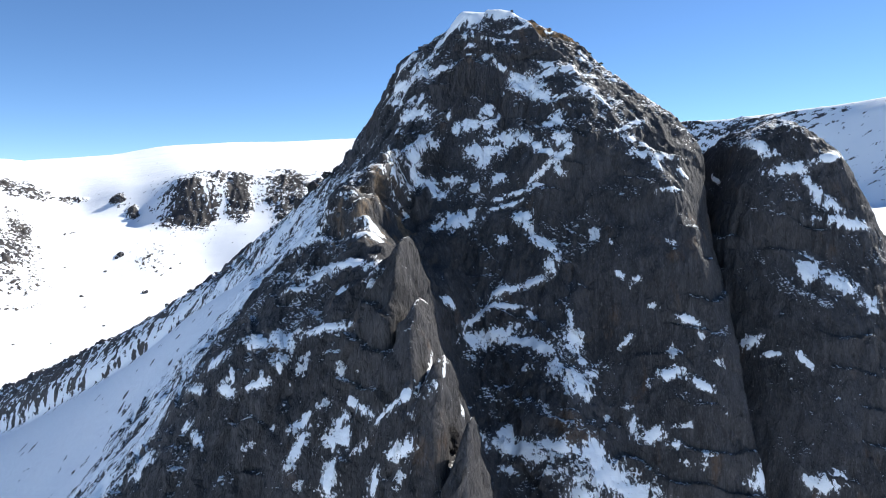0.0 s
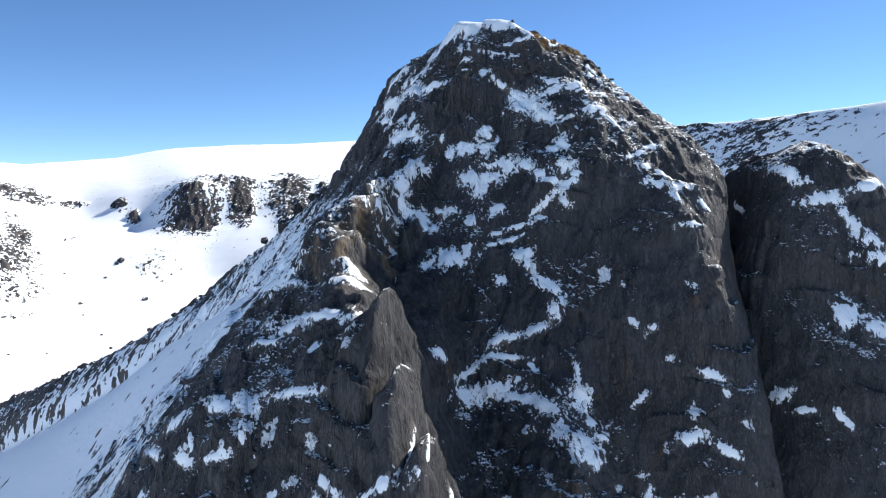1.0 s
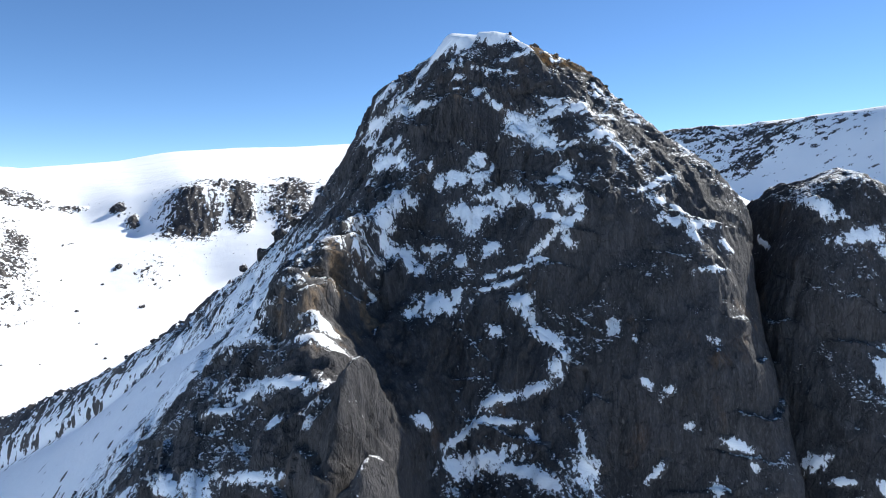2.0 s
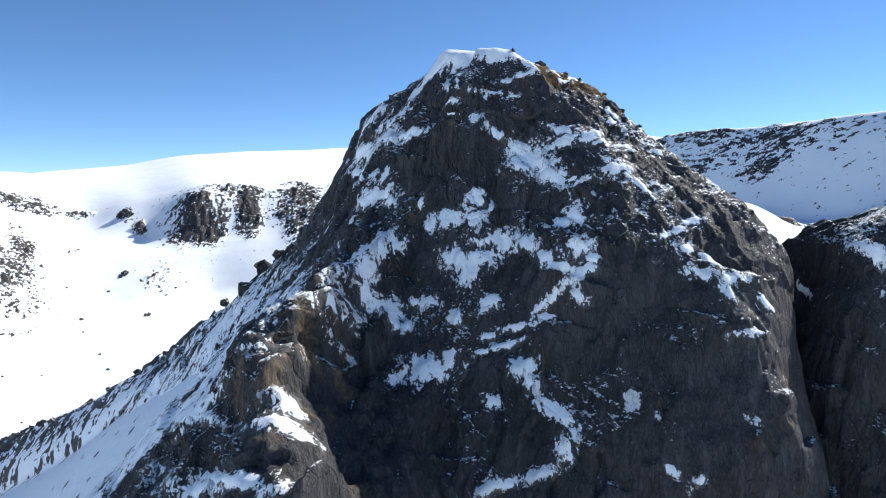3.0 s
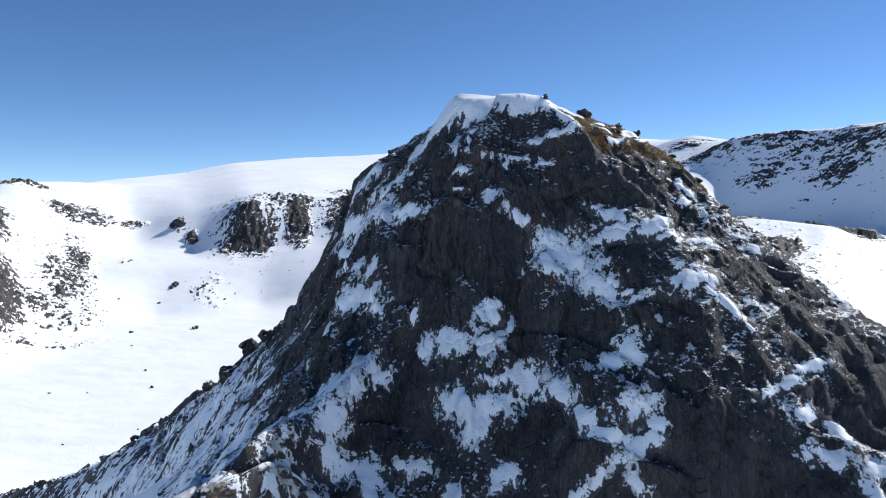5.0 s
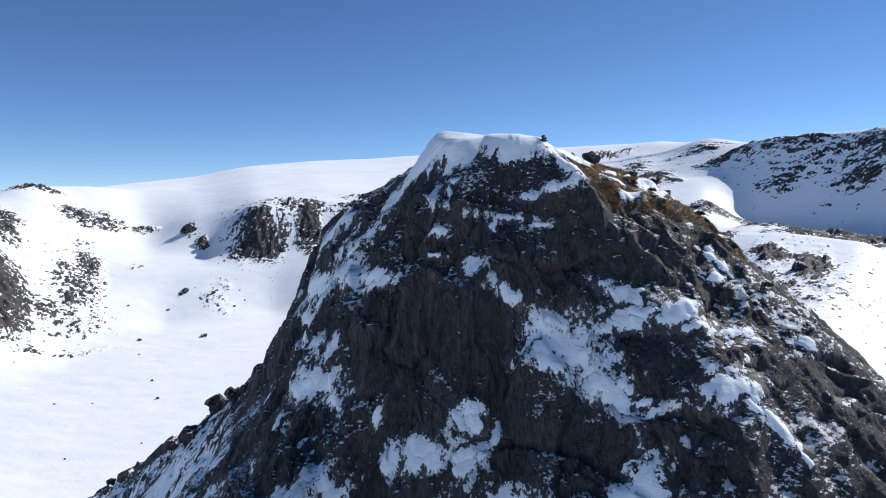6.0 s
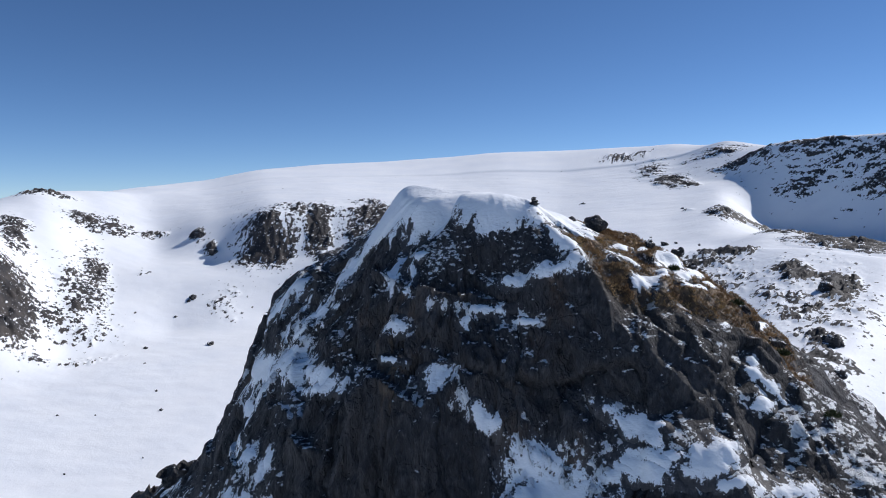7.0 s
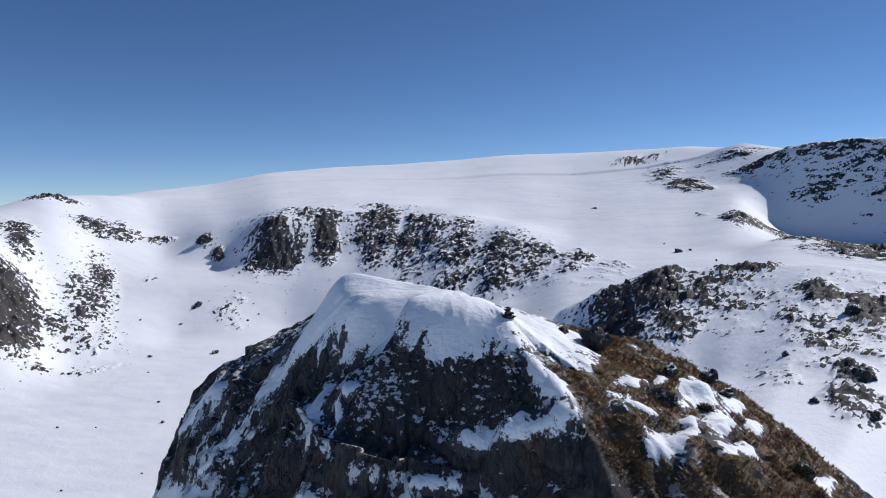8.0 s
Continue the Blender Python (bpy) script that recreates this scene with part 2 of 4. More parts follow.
# compass degrees (0 faces +y, 90 faces +x), then (distance, height) outwards from the axis
GROUND = [
    (-180, (0, 60), (60, 70), (100, 45), (200, 10), (500, 0), (1200, 60), (2500, -200), (4500, -900)),
    (-140, (0, 60), (40, 98), (60, 78), (100, 45), (200, 12), (500, 0), (1200, 80), (2500, -200), (4500, -900)),
    (-110, (0, 100), (30, 122), (51, 105), (80, 74), (120, 42), (200, 0), (500, 2), (1200, 90), (2500, -200), (4500, -900)),
    (-90, (0, 100), (30, 126), (51, 108), (80, 78), (120, 48), (200, 5), (500, 4), (900, 90), (2500, -200), (4500, -900)),
    (-68, (0, 110), (30, 130), (70, 104), (100, 80), (150, 50), (220, 18), (400, 5), (900, 100), (2500, -200), (4500, -900)),
    (-57, (0, 110), (40, 128), (70, 112), (115, 89), (166, 66), (260, 28), (400, 4), (560, 10), (680, 90), (2500, -200), (4500, -900)),
    (-51, (0, 110), (40, 134), (56, 124), (74, 115), (97, 99), (140, 70), (220, 25), (320, 2), (500, 2), (560, 30), (640, 95), (820, 100), (2500, -200), (4500, -900)),
    (-46, (0, 110), (40, 120), (74, 98), (115, 62), (200, 12), (300, 0), (490, 2), (520, 8), (590, 50), (640, 95), (820, 103), (1000, 80), (2500, -200), (4500, -900)),
    (-41, (0, 100), (60, 90), (115, 45), (200, 6), (300, 0), (550, 2), (660, 50), (750, 90), (870, 114), (1050, 100), (2500, -200), (4500, -900)),
    (-37, (0, 100), (60, 80), (115, 36), (200, 3), (300, 0), (560, 2), (690, 39), (800, 80), (920, 107), (1200, 80), (2500, -200), (4500, -900)),
    (-33, (0, 100), (60, 80), (115, 36), (200, 3), (300, 0), (590, 2), (670, 34), (740, 46), (830, 74), (930, 96), (1040, 102), (1300, 80), (2500, -200), (4500, -900)),
    (-29, (0, 100), (60, 80), (115, 36), (200, 3), (300, 0), (575, 2), (660, 32), (715, 42), (770, 76), (920, 95), (1070, 104), (1400, 80), (2500, -200), (4500, -900)),
    (-24, (0, 100), (60, 80), (115, 36), (200, 3), (300, 0), (590, 3), (650, 32), (680, 40), (715, 88), (820, 98), (1080, 118), (1500, 90), (2500, -200), (4500, -900)),
    (-19, (0, 100), (60, 80), (115, 40), (200, 8), (300, 3), (560, 6), (640, 38), (680, 50), (735, 90), (820, 99), (1130, 121), (1500, 90), (2500, -200), (4500, -900)),
    (-14, (0, 100), (60, 85), (115, 55), (200, 20), (300, 10), (500, 15), (620, 42), (760, 92), (830, 95), (1130, 122), (1600, 90), (2500, -200), (4500, -900)),
    (-9, (0, 100), (60, 90), (115, 70), (200, 40), (300, 25), (450, 25), (530, 36), (700, 84), (800, 88), (950, 104), (1130, 127), (1600, 90), (2500, -200), (4500, -900)),
    (-4, (0, 100), (60, 100), (115, 85), (180, 62), (230, 66), (300, 44), (430, 38), (500, 42), (640, 79), (720, 76), (820, 90), (920, 104), (1130, 134), (1600, 90), (2500, -200), (4500, -900)),
    (1, (0, 100), (60, 108), (115, 90), (170, 86), (200, 95), (228, 105), (262, 92), (330, 60), (400, 50), (560, 64), (680, 70), (800, 84), (900, 98), (1130, 135), (1600, 90), (2500, -200), (4500, -900)),
    (6, (0, 100), (60, 114), (115, 98), (170, 95), (200, 104), (228, 114), (260, 102), (330, 75), (450, 60), (600, 66), (720, 80), (880, 100), (1110, 139), (1600, 90), (2500, -200), (4500, -900)),
    (10, (0, 110), (60, 120), (115, 104), (150, 102), (195, 112), (228, 121), (262, 110), (330, 86), (450, 68), (590, 67), (720, 82), (850, 100), (1060, 145), (1600, 90), (2500, -200), (4500, -900)),
    (14, (0, 110), (60, 122), (110, 110), (155, 106), (200, 115), (228, 122.5), (262, 112), (340, 90), (470, 74), (570, 70), (670, 83), (840, 103), (960, 149), (1500, 90), (2500, -200), (4500, -900)),
    (18, (0, 110), (60, 124), (100, 115), (150, 110), (198, 117), (228, 124), (265, 113), (350, 92), (470, 76), (560, 83), (650, 66), (765, 58), (862, 147), (1500, 90), (2500, -200), (4500, -900)),
    (23, (0, 110), (60, 124), (97, 118), (140, 115), (176, 118), (213, 123.5), (230, 125.5), (270, 114), (360, 92), (470, 77), (560, 80), (640, 66), (752, 55), (850, 153), (1500, 100), (2500, -200), (4500, -900)),
    (30, (0, 100), (60, 120), (100, 116), (180, 118), (225, 125), (300, 108), (470, 80), (570, 72), (640, 55), (724, 60), (825, 166), (1500, 120), (2500, -200), (4500, -900)),
    (42, (0, 90), (60, 105), (100, 100), (200, 95), (310, 90), (500, 78), (680, 80), (800, 194), (1500, 120), (2500, -200), (4500, -900)),
    (60, (0, 80), (60, 80), (100, 75), (200, 70), (400, 60), (800, 160), (1500, 120), (2500, -200), (4500, -900)),
    (90, (0, 70), (60, 60), (100, 50), (200, 40), (400, 30), (900, 150), (1500, 120), (2500, -200), (4500, -900)),
    (130, (0, 60), (60, 65), (100, 45), (200, 15), (500, 0), (1200, 90), (2500, -200), (4500, -900)),
]


def ground_grid():
    compass = np.concatenate((np.linspace(-62, 45, 900, endpoint=False), np.linspace(45, 298, 160, endpoint=False)))
    dist = np.concatenate((np.linspace(20, 330, 330, endpoint=False), np.linspace(330, 960, 360, endpoint=False), np.geomspace(960, 4500, 120)))
    degs = np.array([p[0] for p in GROUND] + [180.0])
    rows = np.array([np.interp(dist, [q[0] for q in p[1:]], [q[1] for q in p[1:]]) for p in GROUND + GROUND[:1]])
    a = (compass + 180) % 360 - 180
    i = np.clip(np.searchsorted(degs, a, side="right") - 1, 0, len(degs) - 2)
    w = ((a - degs[i]) / (degs[i + 1] - degs[i]))[:, None]
    w = w * w * (3 - 2 * w) * 0.5 + w * 0.5
    z = rows[i] * (1 - w) + rows[i + 1] * w
    z = smooth(smooth(z, 1, 12), 0, 40, True)
    c = np.radians(a)[:, None]
    return leaned(np.stack([AXIS[0] + dist * np.sin(c), AXIS[1] + dist * np.cos(c), z], 2))


# outcrops: compass degrees, distance, half-width in degrees, half-depth in metres, how rocky
FAR_ROCK = [
    (-24.5, 702, 1.9, 24, 0.72), (-20, 705, 0.8, 26, 1.0), (-29.8, 758, 0.45, 8, 0.8), (-28.8, 735, 0.4, 8, 0.8), (-22, 745, 3.0, 24, 0.46),
    (-15.5, 700, 2.0, 50, 0.6), (-12, 660, 2.5, 65, 0.6), (-8.5, 620, 2.5, 70, 0.62), (-5, 580, 2.5, 70, 0.6), (-2, 560, 2.0, 60, 0.55), (1, 540, 2.0, 50, 0.5), (4, 510, 2.0, 36, 0.46),
    (-43, 735, 1.0, 36, 0.85), (-44, 603, 1.3, 40, 0.85), (-40, 868, 2.2, 9, 0.62), (-37, 800, 2.0, 25, 0.55), (-33.2, 790, 1.2, 9, 0.6), (-37.5, 690, 1.0, 60, 0.48), (-38.5, 640, 1.6, 50, 0.5),
    (-39, 600, 2.6, 25, 0.45), (-41, 550, 4.0, 9, 0.5), (-28, 620, 1.1, 26, 0.48), (-34, 700, 0.8, 10, 0.45),
]
RIDGE_ROCK = [
    (6.4, 1010, 1.8, 26, 0.72), (8.6, 920, 1.3, 40, 0.7), (10, 860, 1.2, 26, 0.72), (11.2, 830, 1.0, 14, 0.7), (13, 925, 2.5, 16, 0.54), (16, 872, 2.5, 16, 0.52), (20, 850, 3.0, 14, 0.5), (27, 822, 5.0, 18, 0.52), (19.5, 805, 1.4, 7, 0.6),
    (25, 795, 1.6, 9, 0.55), (14, 680, 1.3, 18, 0.85), (16.9, 708, 1.5, 14, 0.8), (19.5, 600, 2.0, 30, 0.85), (22.5, 548, 2.4, 24, 0.9), (26, 540, 3.0, 24, 0.9), (11.5, 705, 0.7, 7, 0.6),
    (9.8, 215, 2.0, 16, 0.95), (6, 205, 2.4, 26, 0.85), (7.5, 188, 1.8, 20, 0.82), (16, 205, 5.0, 22, 0.46), (25, 180, 5.0, 40, 0.52), (17, 228, 2.4, 5, 0.9), (13.5, 213, 1.5, 11, 0.72), (11.5, 190, 2.0, 11, 0.75), (23.5, 205, 1.4, 9, 0.9),
    (27, 195, 1.6, 12, 0.9), (27.5, 146, 1.3, 8, 0.9), (22, 185, 1.4, 8, 0.6), (24, 165, 2.2, 10, 0.5), (28.5, 130, 2.0, 10, 0.9), (12, 140, 3.0, 25, 0.7), (22, 140, 3.0, 16, 0.55),
    (-51, 80, 3.0, 50, 0.9), (-55, 150, 3.0, 60, 0.7),
]


def build_ground():
    g = ground_grid()
    d = g[..., :2] - np.array((AXIS[0], 126.0))
    dist = np.hypot(d[..., 0], d[..., 1])
    way = np.degrees(np.arctan2(d[..., 0], d[..., 1]))
    rocky = np.zeros(dist.shape)
    for at, r, wide, deep, much in FAR_ROCK + RIDGE_ROCK:
        rocky = np.maximum(rocky, much * np.exp(-((way - at) / (1.4 * wide)) ** 2 - ((dist - r) / (1.4 * deep)) ** 2))
    rocky = rocky.ravel()
    p = g.reshape(-1, 3)
    flat = p * (1, 1, 0)
    # beds of rock dip to the east on the high ridge: blocks there are long and flat
    bedded = (step(3, 7, way) * step(330, 420, dist)).ravel()
    grain = np.stack([p[:, 0] * (1 - 0.62 * bedded), p[:, 1] + 0.55 * bedded * p[:, 0], 0 * bedded], 1)
    near = step(340, 270, dist).ravel()
    near_hill = near * step(95, 140, dist).ravel() * step(0, 8, way).ravel() * step(70, 50, way).ravel()

    at_near, at_far = near > 0.01, near < 0.99
    touched = (rocky > 0.04) | at_near

    def blend(make_far, make_near, where):
        """One value on the far slopes and a finer one on the near ones, only where it is needed."""
        out = np.zeros(len(p))
        m = at_far & where
        out[m] = make_far(m) * (1 - near[m])
        m = at_near & where
        out[m] += make_near(m) * near[m]
        return out

    def noise_of(size, octaves, seed, gain=0.5, ridged=False, where=touched):
        return blend(lambda m: fbm(grain[m] / size, octaves, seed, gain, ridged), lambda m: fbm(flat[m] / size * 2.6, octaves, seed, gain, ridged), where)

    def blocks_of(size, seed, warp):
        return blend(lambda m: slabs(grain[m] + warp * bend[m], np.full(3, size), seed, 0.5, 0.9)[0], lambda m: slabs(flat[m] + warp / 2.6 * bend[m], np.full(3, size / 2.6), seed + 4, 0.5, 0.9)[0], touched)

    lump, drift = fbm(flat / 55, 4, 21), 0.5 * fbm(flat / (30, 12, 1), 3, 41)
    ragged, speckle, coarse = noise_of(18, 5, 11, 0.55, True), noise_of(4, 4, 51, 0.65, where=np.ones(len(p), bool)), noise_of(24, 4, 31, 0.6)
    bend = np.stack([fbm(flat / 9, 3, 23), fbm(flat / 9, 3, 25), 0 * lump], 1)
    block, chunk = blocks_of(11.0, 71, 4), blocks_of(4.4, 73, 2)
    size = 1.4 - 0.95 * near
    patchy = rocky + 0.6 * coarse * step(0.02, 0.3, rocky) + 0.36 * fbm(flat / 110, 3, 61) - 0.05 + 0.06 * step(0.15, 0.4, rocky)
    crag = step(0.25, 0.85, patchy)
    lift = size * (crag * (1.6 * ragged + 2.2 * block + 1.2 * chunk + 0.8) + 0.8 * step(0.15, 0.5, patchy) * (0.5 + 0.5 * chunk) + 0.6 * drift) + (0.9 * (1 - near) + 1.6 * near_hill) * lump
    g[..., 2] += lift.reshape(dist.shape)
    slope = np.sqrt(np.clip(1 - normals(g)[..., 2] ** 2, 0, 1)).ravel()
    rock = step(0.24, 0.72, patchy + 0.6 * np.clip(slope - 0.5, -0.3, 0.25) + 1.15 * speckle)
    return tagged(sheet("ground", g, M_GROUND, values={"rock": rock}), "snow-covered mountain basin and slopes with dark rock outcrops", "mountain", kind="structure")


build_ground()

# ---- the main peak ----
# degrees (0 faces -y, 90 faces +x), then (radius, height) from the summit down
PEAK = [
    (-160, (0, 164.2), (12, 158), (25, 140), (50, 100), (80, 60)),
    (-127, (0, 164.2), (5, 164.0), (11, 161.9), (20, 157), (26, 147), (40.5, 132.4), (55, 123.6), (74, 112.5), (95, 95), (120, 60)),
    (-118, (0, 164.2), (5.5, 164.2), (10, 161.8), (15, 159), (20.5, 156.6), (23.4, 151.5), (26, 147), (34.5, 136.6), (50.5, 124.8), (74, 107.3), (100, 80), (115, 60)),
    (-105, (0, 164.2), (5.7, 164.5), (8.2, 161.8), (12.8, 159), (17.4, 155.6), (20.6, 149), (24.3, 140), (36.5, 126.5), (55.5, 106), (80, 80), (100, 60)),
    (-90, (0, 164.2), (5, 164), (7, 161.5), (10.5, 158), (14.3, 154), (17.8, 148), (24, 138), (35, 126.5), (54, 106), (78, 80), (98, 60)),
    (-74, (0, 164.2), (4.5, 163.8), (6.5, 161), (11, 156), (14.5, 152), (18, 146), (24, 137), (34, 125), (52, 106), (75, 80), (95, 60)),
    (-56, (0, 164.2), (6, 161), (8.3, 159), (12.2, 153.5), (17, 146.8), (24, 138), (33, 130), (44, 120), (57, 107), (75, 85), (90, 60)),
    (-46, (0, 164.2), (6, 161.5), (9, 157), (12.5, 153), (16, 147), (22, 141), (33, 133.5), (44, 126), (55, 115), (70, 90), (88, 60)),
    (-41, (0, 164.2), (6, 161.5), (9, 157), (12.5, 153), (16, 147), (21, 142), (28, 139.5), (37, 136.5), (40, 131), (45, 127), (55, 116), (70, 90), (87, 60)),
    (-35.5, (0, 164.2), (6, 161.5), (9, 157), (15.5, 147), (20, 143.5), (26, 141.4), (29.5, 141.8), (32, 140.4), (36, 138.6), (40, 136.3), (42, 132), (47, 127), (55, 117), (60, 108), (72, 85), (84, 60)),
    (-33.6, (0, 164.2), (3, 164.2), (6, 161.5), (9.5, 157.3), (12, 154), (15.6, 146.5), (20, 141.5), (25, 140.4), (27.5, 141.6), (30, 142.2), (32, 140.6), (35, 139), (38, 137.2), (40.5, 135.6), (42, 131), (46, 126.5), (55, 117), (60, 108), (72, 85), (84, 60)),
    (-32, (0, 164.2), (3, 164.2), (6, 161.5), (9.5, 157.3), (12, 154), (15.6, 146.5), (20, 140), (25, 137), (27.5, 136), (28.7, 140.6), (31, 140.4), (35, 138.2), (39, 136.9), (40.5, 135.5), (42, 131), (46, 126.5), (55, 117), (60, 108), (72, 85), (84, 60)),
    (-30.4, (0, 164.2), (3, 164.2), (6, 161.5), (9.5, 157.3), (12, 154), (15.6, 146.5), (20, 139), (25, 135.5), (29, 132), (32, 132.5), (34, 135.8), (38, 136.8), (40, 136.5), (41.5, 133), (44.5, 128.5), (52, 121), (58, 110), (71, 85), (83, 60)),
    (-28.5, (0, 164.2), (3, 164.2), (6, 161.5), (9.5, 157.3), (12, 154), (15.6, 146.5), (20, 138), (25, 135.5), (28, 134.6), (30, 131), (34, 131), (37.5, 132), (40.5, 133.7), (42, 132.5), (45, 129), (50, 123), (57, 112), (70, 85), (82, 60)),
    (-26, (0, 164.2), (3, 164.2), (6, 161.5), (9.5, 157.3), (12, 154), (15.6, 146.5), (22, 136), (27, 131), (33, 129.5), (38, 130.8), (42, 132), (44, 131), (47, 128.4), (52, 124), (57, 111), (69, 85), (80, 60)),
    (-22, (0, 164.2), (3, 164.2), (6, 161.5), (9.5, 157.3), (12, 154), (15.6, 146.5), (22, 136), (27, 130), (33, 127.5), (38, 128.5), (43, 131), (46, 129.5), (50, 127), (54, 119), (58, 108), (68, 85), (78, 60)),
    (-18.3, (0, 164.2), (3, 164.2), (6, 161.5), (9.5, 157.3), (12, 154), (15.6, 146.5), (22, 135.5), (27, 130), (33, 126.5), (40, 126.5), (46, 129), (49, 130.3), (53, 128.5), (56, 119), (60, 106), (69, 83), (78, 60)),
    (-15.5, (0, 164.2), (3, 164.2), (6, 161.5), (9.5, 157.3), (12, 154), (15.6, 146.5), (22.5, 135.5), (27, 130), (33, 125), (40, 124), (45, 128), (48, 133.4), (50, 133.2), (53.5, 129.6), (57, 122.5), (61, 110), (69, 85), (78, 60)),
    (-12, (0, 164.2), (3, 164.2), (6, 161.5), (9.5, 157.3), (12, 154), (15.6, 146.5), (23, 135), (28, 127), (33, 121), (42, 115), (48, 119), (52, 126), (54.5, 128.8), (56.5, 127.4), (60, 121), (63, 114.5), (70, 88), (78, 60)),
    (-9, (0, 164.2), (3, 164.2), (6, 161.5), (9.5, 157.3), (12, 154), (15.6, 146.5), (24, 134), (30, 124.5), (34, 117.6), (43, 110), (50, 111), (55, 119), (57.5, 123), (60, 119.5), (64, 108), (71, 84), (78, 60)),
    (-5.5, (0, 164.2), (3, 164.2), (6, 161), (10, 157), (12, 153), (16, 145), (24, 134), (30, 125), (34.5, 116), (43, 106), (50, 102), (56, 112), (59, 118.5), (62, 113), (66, 98), (73, 76), (78, 60)),
    (-3, (0, 164.2), (3, 164.2), (6, 161), (10, 157), (12, 153), (16, 145), (24, 134), (30, 125), (34.5, 116), (43, 106), (52, 95), (59, 102), (61.5, 108), (64.5, 102), (69, 88), (78, 60)),
    (-0.5, (0, 164.2), (3, 164.2), (6, 160.8), (10.3, 156.5), (12, 152), (15.5, 145.5), (24, 134), (30, 125), (34.5, 116.5), (43, 106), (52, 95), (60, 86), (68, 74), (76, 60)),
    (3, (0, 164.2), (3, 164.2), (6, 160.8), (10.3, 156.5), (12, 152), (15, 146), (19.5, 140), (26, 132), (31, 122.5), (34.5, 117), (42, 109), (50, 99), (58, 84), (74, 60)),
    (9, (0, 164.2), (3, 164.2), (6.5, 160.6), (10.6, 155.8), (12.2, 152), (17, 146), (22, 141), (27.5, 132), (31.5, 125), (35, 120), (41.8, 113.2), (46.7, 108), (58, 84), (72, 60)),
    (18, (0, 164.2), (3, 164.2), (7, 160.5), (10.9, 155), (12.5, 152), (19, 146), (24.5, 142), (29, 132), (32, 128), (38, 116), (45, 104), (58, 80), (70, 60)),
    (38, (0, 164.2), (4, 163.9), (8.5, 161.8), (12.5, 157.8), (17, 154), (21, 150.8), (26, 147), (32, 141), (37, 137), (42, 128), (46.5, 118), (50, 110), (60, 80), (70, 60)),
    (57, (0, 164.2), (8.5, 161.7), (13, 159.6), (16.8, 157.6), (18.4, 155.6), (21, 153.4), (24, 151.5), (28, 149.3), (32.5, 146.7), (35, 143.2), (36.8, 136), (40, 120), (44, 100), (58, 60)),
    (75, (0, 164.2), (10, 161), (14, 158.6), (17, 156), (19, 152.5), (23, 149), (26, 145.5), (28.5, 141), (30.5, 130), (35, 100), (43, 60)),
    (100, (0, 164.2), (4, 163), (9, 161.4), (15, 158.1), (20, 153.6), (29, 146), (36, 139), (44, 131), (52, 120), (60, 100), (75, 60)),
    (140, (0, 164.2), (13, 158), (22, 150), (30, 140), (45, 120), (65, 90), (85, 60)),
]
SECOND = [
    (-180, (0, 146), (6, 144.5), (14, 140), (20, 135), (30, 126), (45, 112), (60, 95), (80, 60)),
    (-130, (0, 146), (4, 144.4), (9, 143.4), (12, 139), (15, 130), (22, 112), (34, 60)),
    (-90, (0, 146), (4, 143.6), (7, 142), (8.5, 136), (11, 125), (14, 110), (18, 90), (25, 60)),
    (-45, (0, 146), (4, 145), (8, 142.5), (12, 136), (16, 125), (19, 114), (25, 95), (34, 60)),
    (0, (0, 146), (5, 145), (8, 138), (13, 131.6), (15, 126), (22, 116), (30, 100), (45, 60)),
    (45, (0, 146), (5, 144), (9, 141.4), (11, 138.5), (15, 131), (22, 118), (32, 98), (48, 60)),
    (90, (0, 146), (4, 144), (8, 141), (12, 135.5), (16, 128), (23, 112), (32, 92), (45, 60)),
    (135, (0, 146), (5, 143.5), (12, 137), (20, 128), (32, 112), (45, 90), (60, 60)),
]


